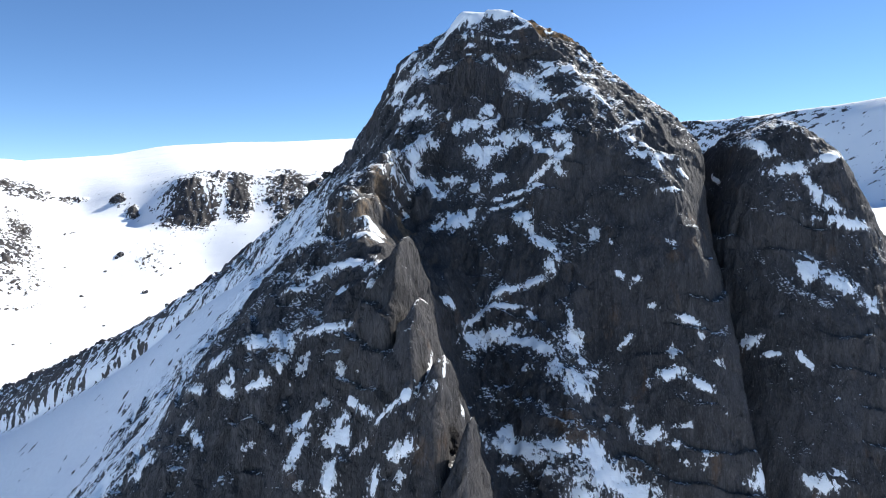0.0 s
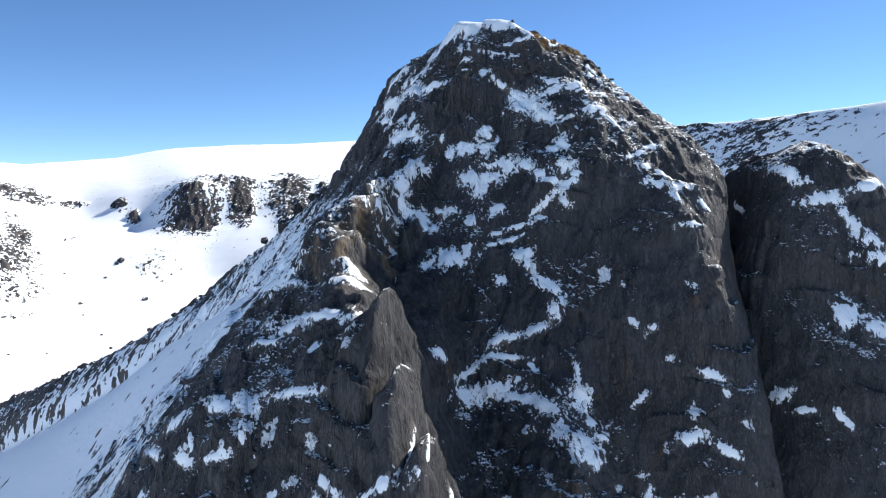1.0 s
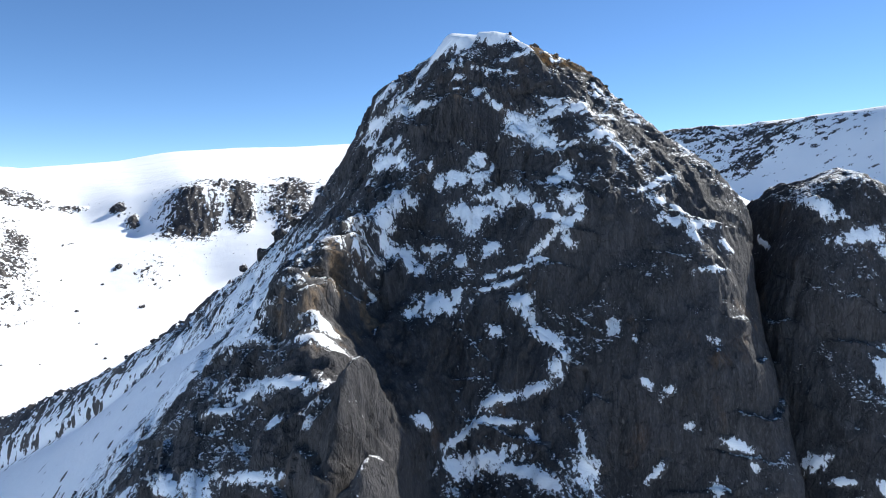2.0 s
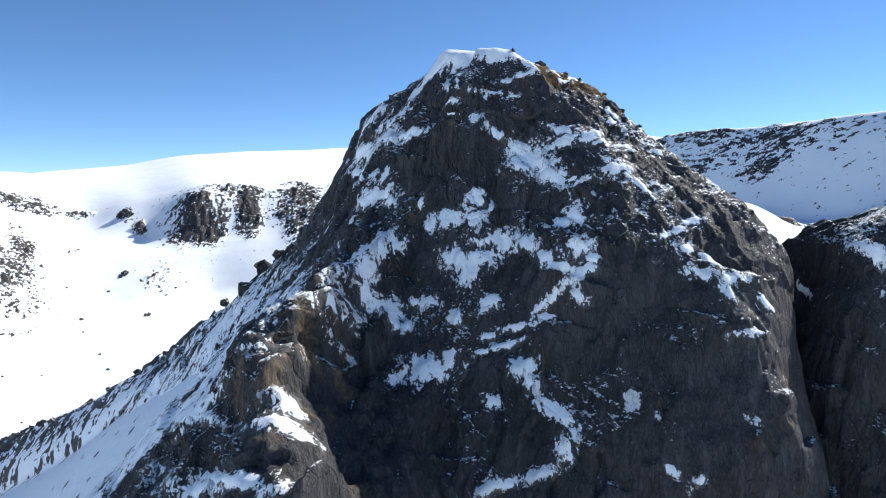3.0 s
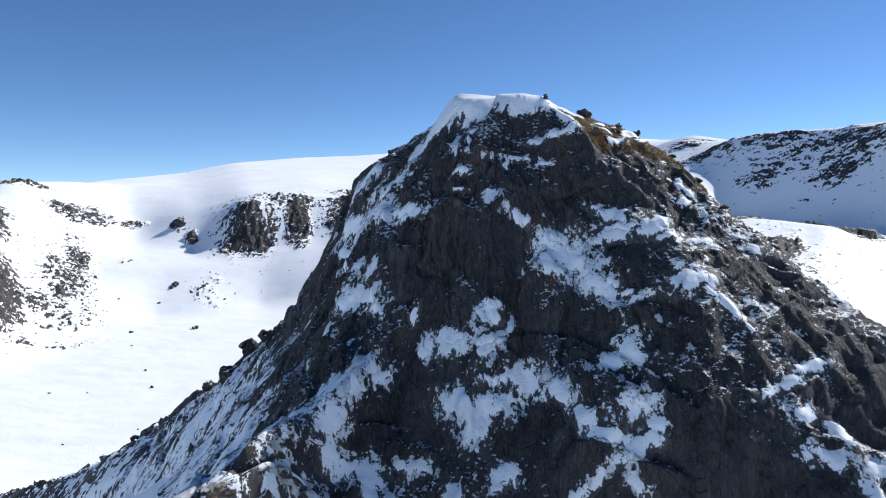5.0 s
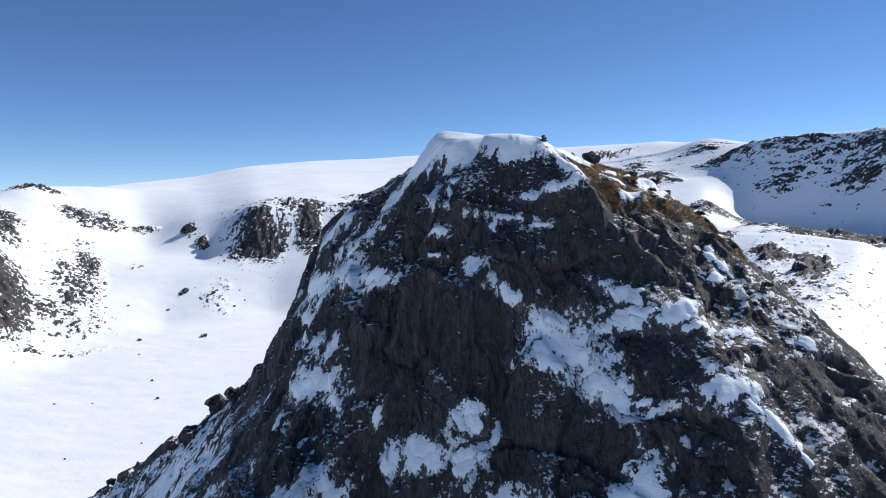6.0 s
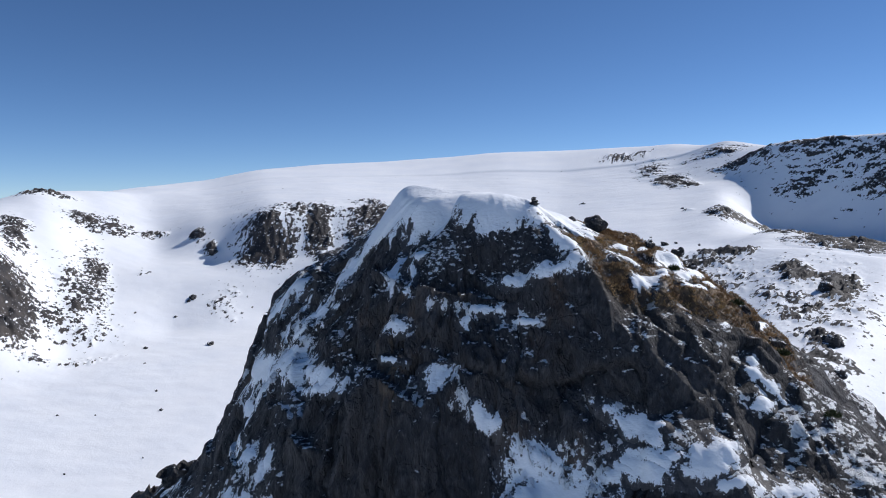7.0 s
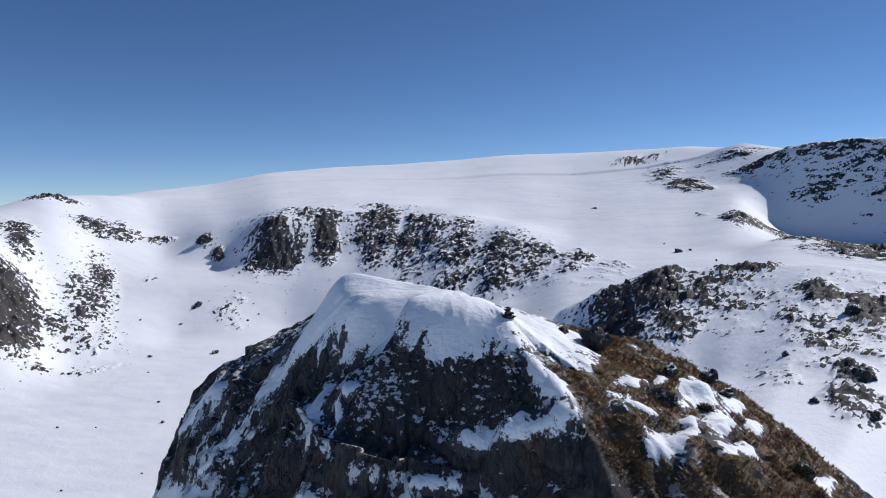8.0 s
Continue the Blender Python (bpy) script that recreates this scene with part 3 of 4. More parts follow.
def weathered(base, cap_z, seed):
    """The rock surface, and the calmer one under the snow, of a lofted hill."""
    n = normals(base)
    n = smooth(smooth(n, 0, 8, True), 1, 8)
    n /= np.linalg.norm(n, axis=2, keepdims=True) + 1e-9
    p = base.reshape(-1, 3)
    calm = 1 - 0.9 * step(cap_z - 5, cap_z - 1, p[:, 2])
    warp = np.stack([fbm(p / 5, 3, seed + 60), fbm(p / 5, 3, seed + 70), fbm(p / 5, 3, seed + 80)], 1)
    big = 1.0 * fbm(p / 13, 3, seed)
    wide, joint = slabs(p + 1.8 * warp, np.array((4.0, 5.0, 13.0)), seed + 5)
    block, crack = slabs(p + 0.8 * warp, np.array((1.3, 1.6, 4.6)), seed + 15)
    chip, _ = slabs(p + 0.4 * warp, np.array((0.7, 0.7, 1.1)), seed + 25)
    lean = p[:, 2] + 0.25 * p[:, 0] + 2.5 * fbm(p / 7, 2, seed + 20)
    saw = (lean / 4.7) % 1
    shelf = 0.8 * (saw - 0.5) * step(0.0, 0.4, fbm(p / 9, 2, seed + 30))
    flute = 0.35 * fbm(p / (1.4, 1.4, 10), 4, seed + 40, 0.55, True)
    pillar = 0.8 * fbm((p + 1.2 * warp) / (2.8, 2.8, 22), 3, seed + 90, 0.5, True)
    small = 0.10 * fbm(p / 0.6, 3, seed + 50, 0.55)
    fine = 0.4 * (pillar - pillar.mean()) + 0.30 * block - 0.22 * np.exp(-(joint / 0.03) ** 2) - 0.06 * np.exp(-(crack / 0.05) ** 2) + 0.11 * chip + flute + small
    fine = (fine - fine.mean()) * (0.45 + 0.65 * step(-0.15, 0.22, fbm(p / (5, 5, 7), 3, seed + 95)))
    pillar, shape = pillar - pillar.mean(), base.shape[:2]
    slabby = 1 - 0.5 * step(17, 24, p[:, 0])        # broad smooth slabs on the east side
    wide, fine = wide * slabby, fine * slabby
    mid = (big + 0.7 * wide + 0.5 * pillar) * calm
    snow = base + n * smooth(smooth((mid + (0.5 * shelf + 0.2 * block) * calm).reshape(*shape, 1), 0, 3, True), 1, 3)
    rock = base + n * (mid + (shelf + fine) * (0.3 + 0.7 * calm)).reshape(*shape, 1)
    return rock, snow, n


def ring_share(n, first):
    t = np.linspace(0, 1, n)
    return first * t + (1 - first) * t ** 2.2


peak_angles = spread(860, 0.9, -132, 112)
PEAK_ROCK, PEAK_SNOW, PEAK_N = weathered(leaned(loft(AXIS, PEAK, peak_angles, ring_share(640, 0.75), 4)), 177.3, 100)


def turf_zone(p):
    """Dry turf on the sunny crest east of the summit."""
    return step(12.5, 14.5, p[:, 0] + 0.6 * (p[:, 1] - 119)) * step(166.5, 169, p[:, 2] + 0.5 * (p[:, 1] - 117)) * step(28, 25, p[:, 0]) * step(115, 117.5, p[:, 1]) * step(-0.42, -0.1, fbm(p / 2.5, 3, 401))


PEAK_TURF = turf_zone(PEAK_ROCK.reshape(-1, 3)) * step(0.32, 0.55, smooth(smooth(normals(PEAK_ROCK), 0, 2, True), 1, 2)[..., 2].ravel())
# the gully beside the big buttress, swept bare by the wind
p = PEAK_ROCK.reshape(-1, 3) - (AXIS[0], AXIS[1], 0)
turn, out = np.degrees(np.arctan2(p[:, 0], -p[:, 1])), np.hypot(p[:, 0], p[:, 1])
PEAK_SWEPT = 0.4 * step(-31, -28, turn) * step(-10, -13, turn) * step(21, 25, out) * step(50, 46, out)
# ochre water stains down the sunny wall of the buttress
PEAK_STAIN = 0.7 * step(-36, -34, turn) * step(-24, -26, turn) * step(28, 30, out) * step(44, 41, out) * step(-0.05, 0.2, fbm((p + 300) / (2.2, 2.2, 14), 3, 411))
# rusty streaks below the summit
PEAK_STAIN = np.maximum(PEAK_STAIN, 0.7 * np.exp(-((p[:, 0] + 4.4) / 0.9) ** 2 - ((p[:, 2] - 169.3) / 2.6) ** 2) * step(-0.05, 0.25, fbm((p + 500) / (0.7, 0.7, 4), 3, 421)) * step(-4, -6, p[:, 1]))
ROCK_PEAK = tagged(sheet("rock_peak", PEAK_ROCK, M_ROCK, flat=True, values={"turf": np.maximum(PEAK_TURF, PEAK_STAIN), "swept": PEAK_SWEPT}), "steep dark rock peak with snow in its cracks and ledges", "mountain peak", kind="structure")
SECOND_ROCK, SECOND_SNOW, SECOND_N = weathered(leaned(loft((54.0, 114.0), SECOND, spread(420, 0.8, -120, 100), ring_share(320, 0.8))), 170, 300)
tagged(sheet("second_peak", SECOND_ROCK, M_ROCK, flat=True, values={"halo": np.full(SECOND_ROCK.shape[:2], 0.25)}), "lower dark rock peak beside the main one, with snow ledges", "mountain peak", kind="structure")

# ---- snow on the peaks ----
PEAK_PROUD = ((PEAK_ROCK - PEAK_SNOW) * PEAK_N).sum(2)
SECOND_PROUD = ((SECOND_ROCK - SECOND_SNOW) * SECOND_N).sum(2)
PEAK_GRID, SECOND_GRID = (PEAK_SNOW, PEAK_N, PEAK_PROUD), (SECOND_SNOW, SECOND_N, SECOND_PROUD)
COVERED = np.zeros(PEAK_SNOW.shape[:2], bool)
HALO = np.full(PEAK_SNOW.shape[:2], -1.0)


def islands(mask, least):
    """The separate pieces of a mask that hold that many places or more."""
    todo, pieces = mask.copy(), []
    na, nb = mask.shape
    for i, j in zip(*np.where(mask)):
        if not todo[i, j]:
            continue
        stack, found = [(i, j)], []
        todo[i, j] = False
        while stack:
            x, y = stack.pop()
            found.append((x, y))
            for u in range(max(x - 2, 0), min(x + 3, na)):
                for v in range(max(y - 2, 0), min(y + 3, nb)):
                    if todo[u, v]:
                        todo[u, v] = False
                        stack.append((u, v))
        if len(found) >= least:
            one = np.zeros_like(mask)
            one[tuple(np.array(found).T)] = True
            pieces.append(one)
    return pieces


def snow_patch(*lobes, grid=PEAK_GRID):
    """Snow caught on ledges, in one or more lobes: place, half-width and half-height in metres, and degrees of tilt in the face."""
    g, n, proud = grid
    rough = g[::4, ::4]
    seats, spans = [], []
    for x, y, z, wide, tall, tilt in lobes:
        d = rough - (x, y, z)
        i, j = np.unravel_index(np.argmin((d * d).sum(2)), rough.shape[:2])
        seats.append((4 * i, 4 * j))
        d = rough - rough[i, j]
        spans.append((d * d).sum(2) < (2.3 * max(wide, tall) + 1.6) ** 2)
    around = np.any(spans, axis=0)
    rows, cols = 4 * np.where(around.any(1))[0], 4 * np.where(around.any(0))[0]
    a, b, c, e = max(rows.min() - 4, 0), rows.max() + 5, max(cols.min() - 4, 0), cols.max() + 5
    h, m = g[a:b, c:e], n[a:b, c:e]
    gaps = [((h - g[seat]) ** 2).sum(2) for seat in seats]
    near = np.any([gap < (2.3 * max(o[3], o[4]) + 0.6) ** 2 for gap, o in zip(gaps, lobes)], axis=0)
    q = h.reshape(-1, 3)
    size = np.mean([0.6 * min(o[3], o[4]) + 0.35 * max(o[3], o[4]) for o in lobes])
    shape = h.shape[:2]
    bent = 0.75 * fbm(q / (size, size, 0.7 * size), 3, 501, 0.6).reshape(shape)
    edge = 1.0 * fbm(q / (0.6 * size + 0.3, 0.6 * size + 0.3, 1.0 * size + 0.3), 4, 511, 0.65).reshape(shape)
    lie = np.full(shape, -1.0)
    for (x, y, z, wide, tall, tilt), gap, seat in zip(lobes, gaps, seats):
        out = Vector(n[seat])
        right = Vector((0, 0, 1)).cross(out).normalized()
        d = h - g[seat]
        u, v, t = d @ np.array(right), d @ np.array(out.cross(right)), radians(tilt)
        u, v = u * math.cos(t) + v * math.sin(t) + 0.6 * wide * bent, v * math.cos(t) - u * math.sin(t) - 0.6 * tall * bent
        lobe = 1.14 - np.sqrt((u / wide) ** 2 + (v / tall) ** 2) + 0.5 * (m[..., 2] - out[2])
        lie = np.maximum(lie, np.where(near, lobe, -1))
    lie = np.where(lie > -1, lie + edge - 0.75 * proud[a:b, c:e], -1)
    thick = 0.14 + 0.07 * size
    top = h + m * (thick * np.clip(lie + 0.12, -0.8, 1.0))[..., None]
    if grid is PEAK_GRID:
        COVERED[a:b, c:e] |= lie > 0
        HALO[a:b, c:e] = np.maximum(HALO[a:b, c:e], lie)
    lie[0] = lie[-1] = -1
    made = None
    for piece in islands(lie > -0.25, 60):
        look_of = "long broken band" if len(lobes) > 3 and piece.sum() > 900 else "wide patch" if piece.sum() > 500 else "small patch"
        made = sheet("snow_patch", top, M_LEDGE, mask=piece, values={"depth": lie}, wrap=False)
        tagged(made, look_of + " of wind-packed snow on dark rock ledges", "snow patch", "snow patches on the rock faces")
    return made


def summit_cap():
    """The smooth drift over the summit, along the crest line."""
    g = PEAK_SNOW
    line = np.array([(3.2, 124.6), (6.0, 122.8), (9.5, 120.8), (12.2, 121.2)])
    best = np.full(g.shape[:2], 99.0)
    for a, b in zip(line[:-1], line[1:]):
        t = np.clip(((g[..., :2] - a) @ (b - a)) / ((b - a) @ (b - a)), 0, 1)
        best = np.minimum(best, np.linalg.norm(g[..., :2] - a - t[..., None] * (b - a), axis=2))
    q = g.reshape(-1, 3)
    lie = 1 - best / np.where(g[..., 1] < 121.5 + 0.35 * (8 - g[..., 0]), 2.2, 3.6) + 0.28 * fbm(q / (1.2, 1.2, 3), 4, 521).reshape(best.shape)
    lie = np.where(g[..., 2] > 168, lie, -1)
    top = g + PEAK_N * (0.6 * np.clip(lie, -0.4, 0.8))[..., None] + np.array((0, 0, 0.1)) * np.clip(lie, 0, 0.6)[..., None]
    COVERED[lie > 0] = True
    return tagged(sheet("summit_snow_cap", top, M_LEDGE, mask=lie > -0.12, values={"depth": 1.6 * lie}), "thick smooth wind-blown snow cap on the summit", "snow cap")


def snow_flank():
    """Streaked snow slope on the shaded west flank, between the ribs and the long ridge."""
    g = PEAK_SNOW
    q = g.reshape(-1, 3)
    turn = np.degrees(np.arctan2(q[:, 0] - AXIS[0], 123.0 - q[:, 1]))
    zone = step(-52, -66, turn) * (0.55 + 0.45 * step(-135, -112, turn)) * step(166, 150, q[:, 2])
    zone = np.maximum(zone, 0.95 * step(-39, -46, turn) * step(135, 140, q[:, 2]) * step(156, 150, q[:, 2]))
    runs = fbm(np.stack([q[:, 1] / 3.4, q[:, 0] / 12, q[:, 2] / 12], 1), 4, 531)
    lie = (1.15 * zone * (1 - 0.35 * step(143, 152, q[:, 2])) - 0.72 + 1.1 * runs + 0.35 * fbm(q / 9, 3, 541)).reshape(g.shape[:2]) - 0.5 * PEAK_PROUD
    COVERED[lie > 0] = True
    top = g + PEAK_N * (0.55 * np.clip(lie, -0.6, 0.8))[..., None]
    return tagged(sheet("snow_slope", top, M_LEDGE, mask=lie > -0.2, values={"depth": lie}), "steep shaded snow slope streaked with rock", "snow slope", kind="stuff")


def ledge_snow():
    """Thin snow left on the gentler facets of the faces."""
    g = PEAK_SNOW
    q = g.reshape(-1, 3)
    rise = smooth(smooth(normals(g), 0, 3, True), 1, 3)[..., 2].ravel()
    lie = (1.7 * (rise - 0.7) + 0.55 * fbm(q / 2.4, 3, 551) + 0.4 * fbm(q / 0.7, 3, 561) + 0.25 * fbm(q / 9, 2, 571) - 0.32).reshape(g.shape[:2]) - 0.5 * PEAK_PROUD
    lie = np.where(g[..., 1] < 140, lie, -1)
    lie = np.where((g[..., 0] > 9) & (g[..., 1] > 112), lie - 0.2, lie)
    turn, out = np.degrees(np.arctan2(g[..., 0] - AXIS[0], AXIS[1] - g[..., 1])), np.hypot(g[..., 0] - AXIS[0], g[..., 1] - AXIS[1])
    lie = np.where((turn > -29) & (turn < -11) & (out > 23) & (out < 47), lie - 0.45, lie)
    COVERED[lie > 0] = True
    top = g + PEAK_N * (0.4 * np.clip(lie, -0.6, 0.5))[..., None]
    return tagged(sheet("ledge_snow", top, M_LEDGE, mask=lie > -0.15, values={"depth": lie}), "thin snow flecks on ledges of the dark face", "snow", kind="stuff")


def place_snow():
    ledge_snow()
    snow_flank()
    summit_cap()
    snow_patch((7.1, 114.4, 168.1, 0.84, 0.61, 10), (9.2, 113.7, 166.5, 1.57, 0.51, -37), (11.5, 112.8, 164.5, 1.19, 1.14, -38), (13.2, 111.9, 163.5, 3.26, 1.54, -25), (15.3, 109.3, 161.4, 1.71, 0.79, -43), (12.0, 111.1, 162.6, 2.32, 0.69, -7))
    snow_patch((-5.9, 127.8, 170.2, 2.20, 1.11, 56))
    snow_patch((-7.7, 126.6, 165.0, 2.94, 1.26, 29), (-4.3, 122.7, 167.0, 1.93, 1.49, 29), (-0.9, 119.4, 167.1, 2.92, 0.68, 1))
    snow_patch((-6.0, 117.0, 158.7, 1.91, 0.66, 16), (-3.8, 116.5, 159.4, 2.84, 0.93, -3), (-2.4, 114.1, 158.8, 1.10, 0.51, -21))
    snow_patch((-7.2, 121.7, 161.8, 1.01, 0.84, -1))
    snow_patch((-5.1, 118.8, 162.1, 1.17, 0.69, 5), (-3.6, 117.5, 161.9, 0.48, 0.89, -1))
    snow_patch((2.5, 110.5, 156.0, 0.87, 0.78, 34), (4.5, 110.6, 156.7, 1.81, 0.87, 6), (6.8, 109.6, 157.0, 1.26, 0.61, 16))
    snow_patch((7.2, 110.5, 159.2, 0.92, 0.80, 0))
    snow_patch((17.0, 106.0, 157.4, 0.97, 1.65, 7), (16.4, 105.6, 156.4, 1.49, 0.79, 14))
    snow_patch((4.8, 107.9, 152.3, 1.39, 1.32, -6), (6.2, 106.5, 151.1, 1.11, 1.66, 1), (7.6, 107.3, 152.7, 2.22, 0.91, 11), (10.2, 108.3, 154.3, 2.16, 1.15, 13), (12.5, 105.5, 154.1, 1.64, 0.78, -19), (13.8, 103.7, 153.0, 1.29, 0.73, -35), (15.3, 102.8, 152.4, 1.39, 0.54, -6), (17.4, 103.4, 153.8, 1.54, 0.93, 33), (18.6, 102.8, 153.2, 0.75, 0.57, 2))
    snow_patch((14.3, 102.3, 148.9, 1.81, 0.42, 45), (16.8, 102.3, 150.9, 2.03, 0.61, 35), (17.2, 101.7, 149.1, 0.61, 0.89, 48), (13.5, 102.0, 147.5, 0.79, 0.31, 15))
    snow_patch((-3.2, 108.0, 153.4, 1.58, 1.43, 11), (-4.7, 106.3, 152.0, 1.55, 1.57, -13), (-4.8, 105.4, 149.1, 0.76, 1.25, 3), (-3.9, 106.9, 147.8, 1.01, 1.01, 0), (-2.0, 110.0, 153.9, 1.36, 0.47, 9))
    snow_patch((-2.0, 107.3, 146.1, 1.10, 1.80, -6), (-0.5, 105.0, 145.4, 0.72, 0.89, 6))
    snow_patch((1.9, 106.4, 148.3, 1.19, 0.73, 15), (0.6, 106.8, 147.7, 0.61, 0.47, 5))
    snow_patch((4.6, 104.3, 146.7, 0.87, 0.85, 37))
    snow_patch((8.7, 104.7, 148.4, 1.07, 0.69, 1), (7.6, 104.5, 147.9, 0.54, 0.45, 1))
    snow_patch((8.4, 102.9, 145.2, 0.94, 0.38, 7))
    snow_patch((11.4, 102.7, 146.0, 1.95, 0.38, 17), (9.6, 102.4, 144.5, 1.82, 0.32, 22), (7.5, 101.8, 144.0, 0.78, 0.31, 3))
    snow_patch((1.6, 100.9, 142.2, 2.64, 1.66, 10), (4.4, 101.9, 142.9, 0.79, 1.14, -1), (-1.1, 101.9, 140.8, 0.93, 0.53, 7))
    snow_patch((16.5, 112.6, 166.3, 1.52, 0.52, -19), (17.4, 110.9, 165.5, 0.68, 0.41, -2))
    snow_patch((16.8, 111.2, 164.9, 1.50, 0.54, -13))
    snow_patch((19.7, 110.9, 165.8, 1.29, 0.83, 30))
    snow_patch((21.5, 107.4, 162.3, 1.37, 0.93, 24), (23.8, 106.8, 160.6, 1.74, 0.40, -58))
    snow_patch((26.4, 103.6, 155.5, 1.77, 0.44, 25), (29.0, 104.7, 156.5, 1.61, 0.47, 18))
    snow_patch((27.2, 102.3, 153.9, 0.62, 0.81, -73), (28.8, 101.1, 151.6, 1.92, 0.61, -19), (31.4, 100.9, 151.3, 2.04, 0.57, -3), (30.6, 99.8, 150.2, 1.16, 0.55, -73), (29.3, 102.1, 152.7, 1.19, 0.53, -52))
    snow_patch((34.3, 100.2, 148.8, 1.00, 0.58, -51))
    snow_patch((32.8, 97.8, 146.5, 2.12, 0.33, -9))
    snow_patch((11.5, 100.4, 142.7, 1.33, 0.99, 6), (12.6, 100.0, 141.0, 0.90, 0.78, 5))
    snow_patch((8.6, 99.9, 139.5, 0.90, 0.63, 2))
    snow_patch((13.9, 98.7, 138.7, 1.65, 0.49, -29), (15.9, 97.2, 136.6, 0.38, 0.99, 16))
    snow_patch((20.9, 97.0, 140.3, 0.66, 0.44, 37))
    snow_patch((23.6, 95.6, 139.4, 0.35, 0.35, 6))
    snow_patch((21.9, 98.1, 142.3, 0.28, 0.38, 7))
    snow_patch((30.8, 94.4, 139.3, 0.82, 0.31, -19))
    snow_patch((-15.9, 93.8, 139.0, 2.17, 0.53, 15))
    snow_patch((14.4, 98.4, 138.6, 2.33, 0.58, -34), (15.6, 97.0, 136.0, 0.35, 1.42, 7))
    snow_patch((20.9, 96.9, 140.1, 0.62, 0.58, 2))
    snow_patch((3.7, 119.4, 173.0, 0.39, 1.27, 31), (4.7, 117.2, 172.1, 0.72, 0.21, -14))
    snow_patch((6.6, 116.0, 171.5, 0.75, 0.29, 0), (8.9, 116.2, 171.1, 1.36, 0.29, -8), (11.6, 115.7, 170.9, 1.17, 0.21, 0), (8.1, 115.9, 170.8, 0.46, 0.39, 0))
    snow_patch((4.4, 115.9, 170.5, 0.71, 0.51, -8), (3.7, 116.9, 169.9, 0.48, 0.66, 2))
    snow_patch((4.4, 114.9, 168.8, 0.72, 0.18, 2))
    snow_patch((-0.4, 124.7, 172.4, 0.77, 1.46, -14))
    snow_patch((-4.5, 125.2, 168.6, 0.64, 1.49, -16))
    snow_patch((-3.1, 120.8, 166.6, 0.73, 1.43, -11), (-6.1, 123.0, 164.6, 0.76, 2.86, 1), (-8.4, 125.8, 162.6, 1.10, 0.71, -3), (-0.7, 118.2, 166.3, 2.19, 0.41, 11))
    snow_patch((-4.6, 116.8, 159.1, 2.50, 0.81, 19), (-6.1, 117.0, 158.7, 1.26, 0.82, 29), (-2.9, 115.0, 158.9, 1.14, 0.35, -4))
    snow_patch((-3.7, 117.4, 161.6, 0.44, 0.74, 10))
    snow_patch((-5.7, 119.4, 161.9, 0.92, 0.42, 11))
    snow_patch((-8.1, 122.8, 160.8, 0.84, 0.61, 12))
    snow_patch((-7.6, 116.5, 156.2, 0.88, 0.83, 35))
    snow_patch((0.8, 111.8, 158.6, 0.33, 0.73, -12))
    snow_patch((-3.1, 109.8, 155.1, 1.20, 1.42, 61), (-2.0, 110.1, 154.5, 0.43, 0.62, -12))
    snow_patch((7.1, 110.6, 159.3, 0.68, 0.58, 3), (8.5, 110.7, 158.3, 0.24, 0.69, -20))
    snow_patch((4.6, 110.3, 156.4, 1.83, 0.82, 8), (6.8, 109.4, 156.4, 0.84, 0.76, 5), (2.4, 110.2, 155.4, 0.64, 0.58, 6))
    snow_patch((16.8, 112.5, 166.5, 1.04, 0.30, -13), (18.0, 111.1, 166.0, 0.65, 0.33, 3), (20.0, 110.9, 165.8, 1.00, 0.65, 24), (20.7, 110.0, 165.1, 0.78, 0.33, 2), (22.7, 110.3, 165.2, 1.41, 0.41, -3), (24.0, 110.1, 165.0, 0.48, 0.26, 0))
    snow_patch((16.3, 111.6, 164.8, 1.22, 0.29, -6), (15.6, 111.5, 164.5, 0.69, 0.34, 27))
    snow_patch((22.6, 113.8, 169.0, 1.09, 0.31, -53), (22.8, 113.0, 168.1, 0.68, 0.41, 0), (24.1, 112.0, 167.5, 0.29, 0.37, -52), (22.0, 114.7, 169.7, 0.31, 0.35, 0))
    snow_patch((21.6, 107.3, 162.2, 1.01, 0.59, 4), (20.9, 108.1, 162.9, 0.41, 0.57, -31), (22.5, 108.3, 163.3, 0.61, 0.49, 23), (22.8, 107.0, 161.4, 0.82, 0.24, -33), (23.9, 106.8, 160.6, 0.56, 0.27, -10), (24.6, 106.3, 159.8, 0.22, 0.96, 21), (25.0, 105.3, 158.7, 0.19, 0.76, 25))
    snow_patch((17.3, 106.0, 157.7, 0.98, 1.15, 11), (17.8, 107.4, 160.7, 1.23, 0.28, 28), (17.0, 108.2, 161.0, 0.79, 0.26, 8), (16.2, 108.9, 161.5, 0.36, 0.81, 29))
    snow_patch((25.6, 107.1, 160.8, 0.50, 0.36, 0))
    snow_patch((26.9, 110.2, 164.9, 0.73, 0.46, -43))
    snow_patch((28.6, 106.4, 158.9, 0.57, 0.22, -3))
    snow_patch((20.9, 104.6, 157.9, 0.27, 0.32, 8))
    snow_patch((19.5, 106.5, 159.6, 0.29, 0.34, 8))
    snow_patch((4.0, 118.5, 172.5, 0.31, 1.12, 28))
    snow_patch((5.1, 121.4, 175.1, 0.32, 0.59, 3))
    snow_patch((9.1, 116.6, 171.5, 1.15, 0.27, 0))
    snow_patch((42.0, 88.8, 108.3, 1.78, 1.49, -18))
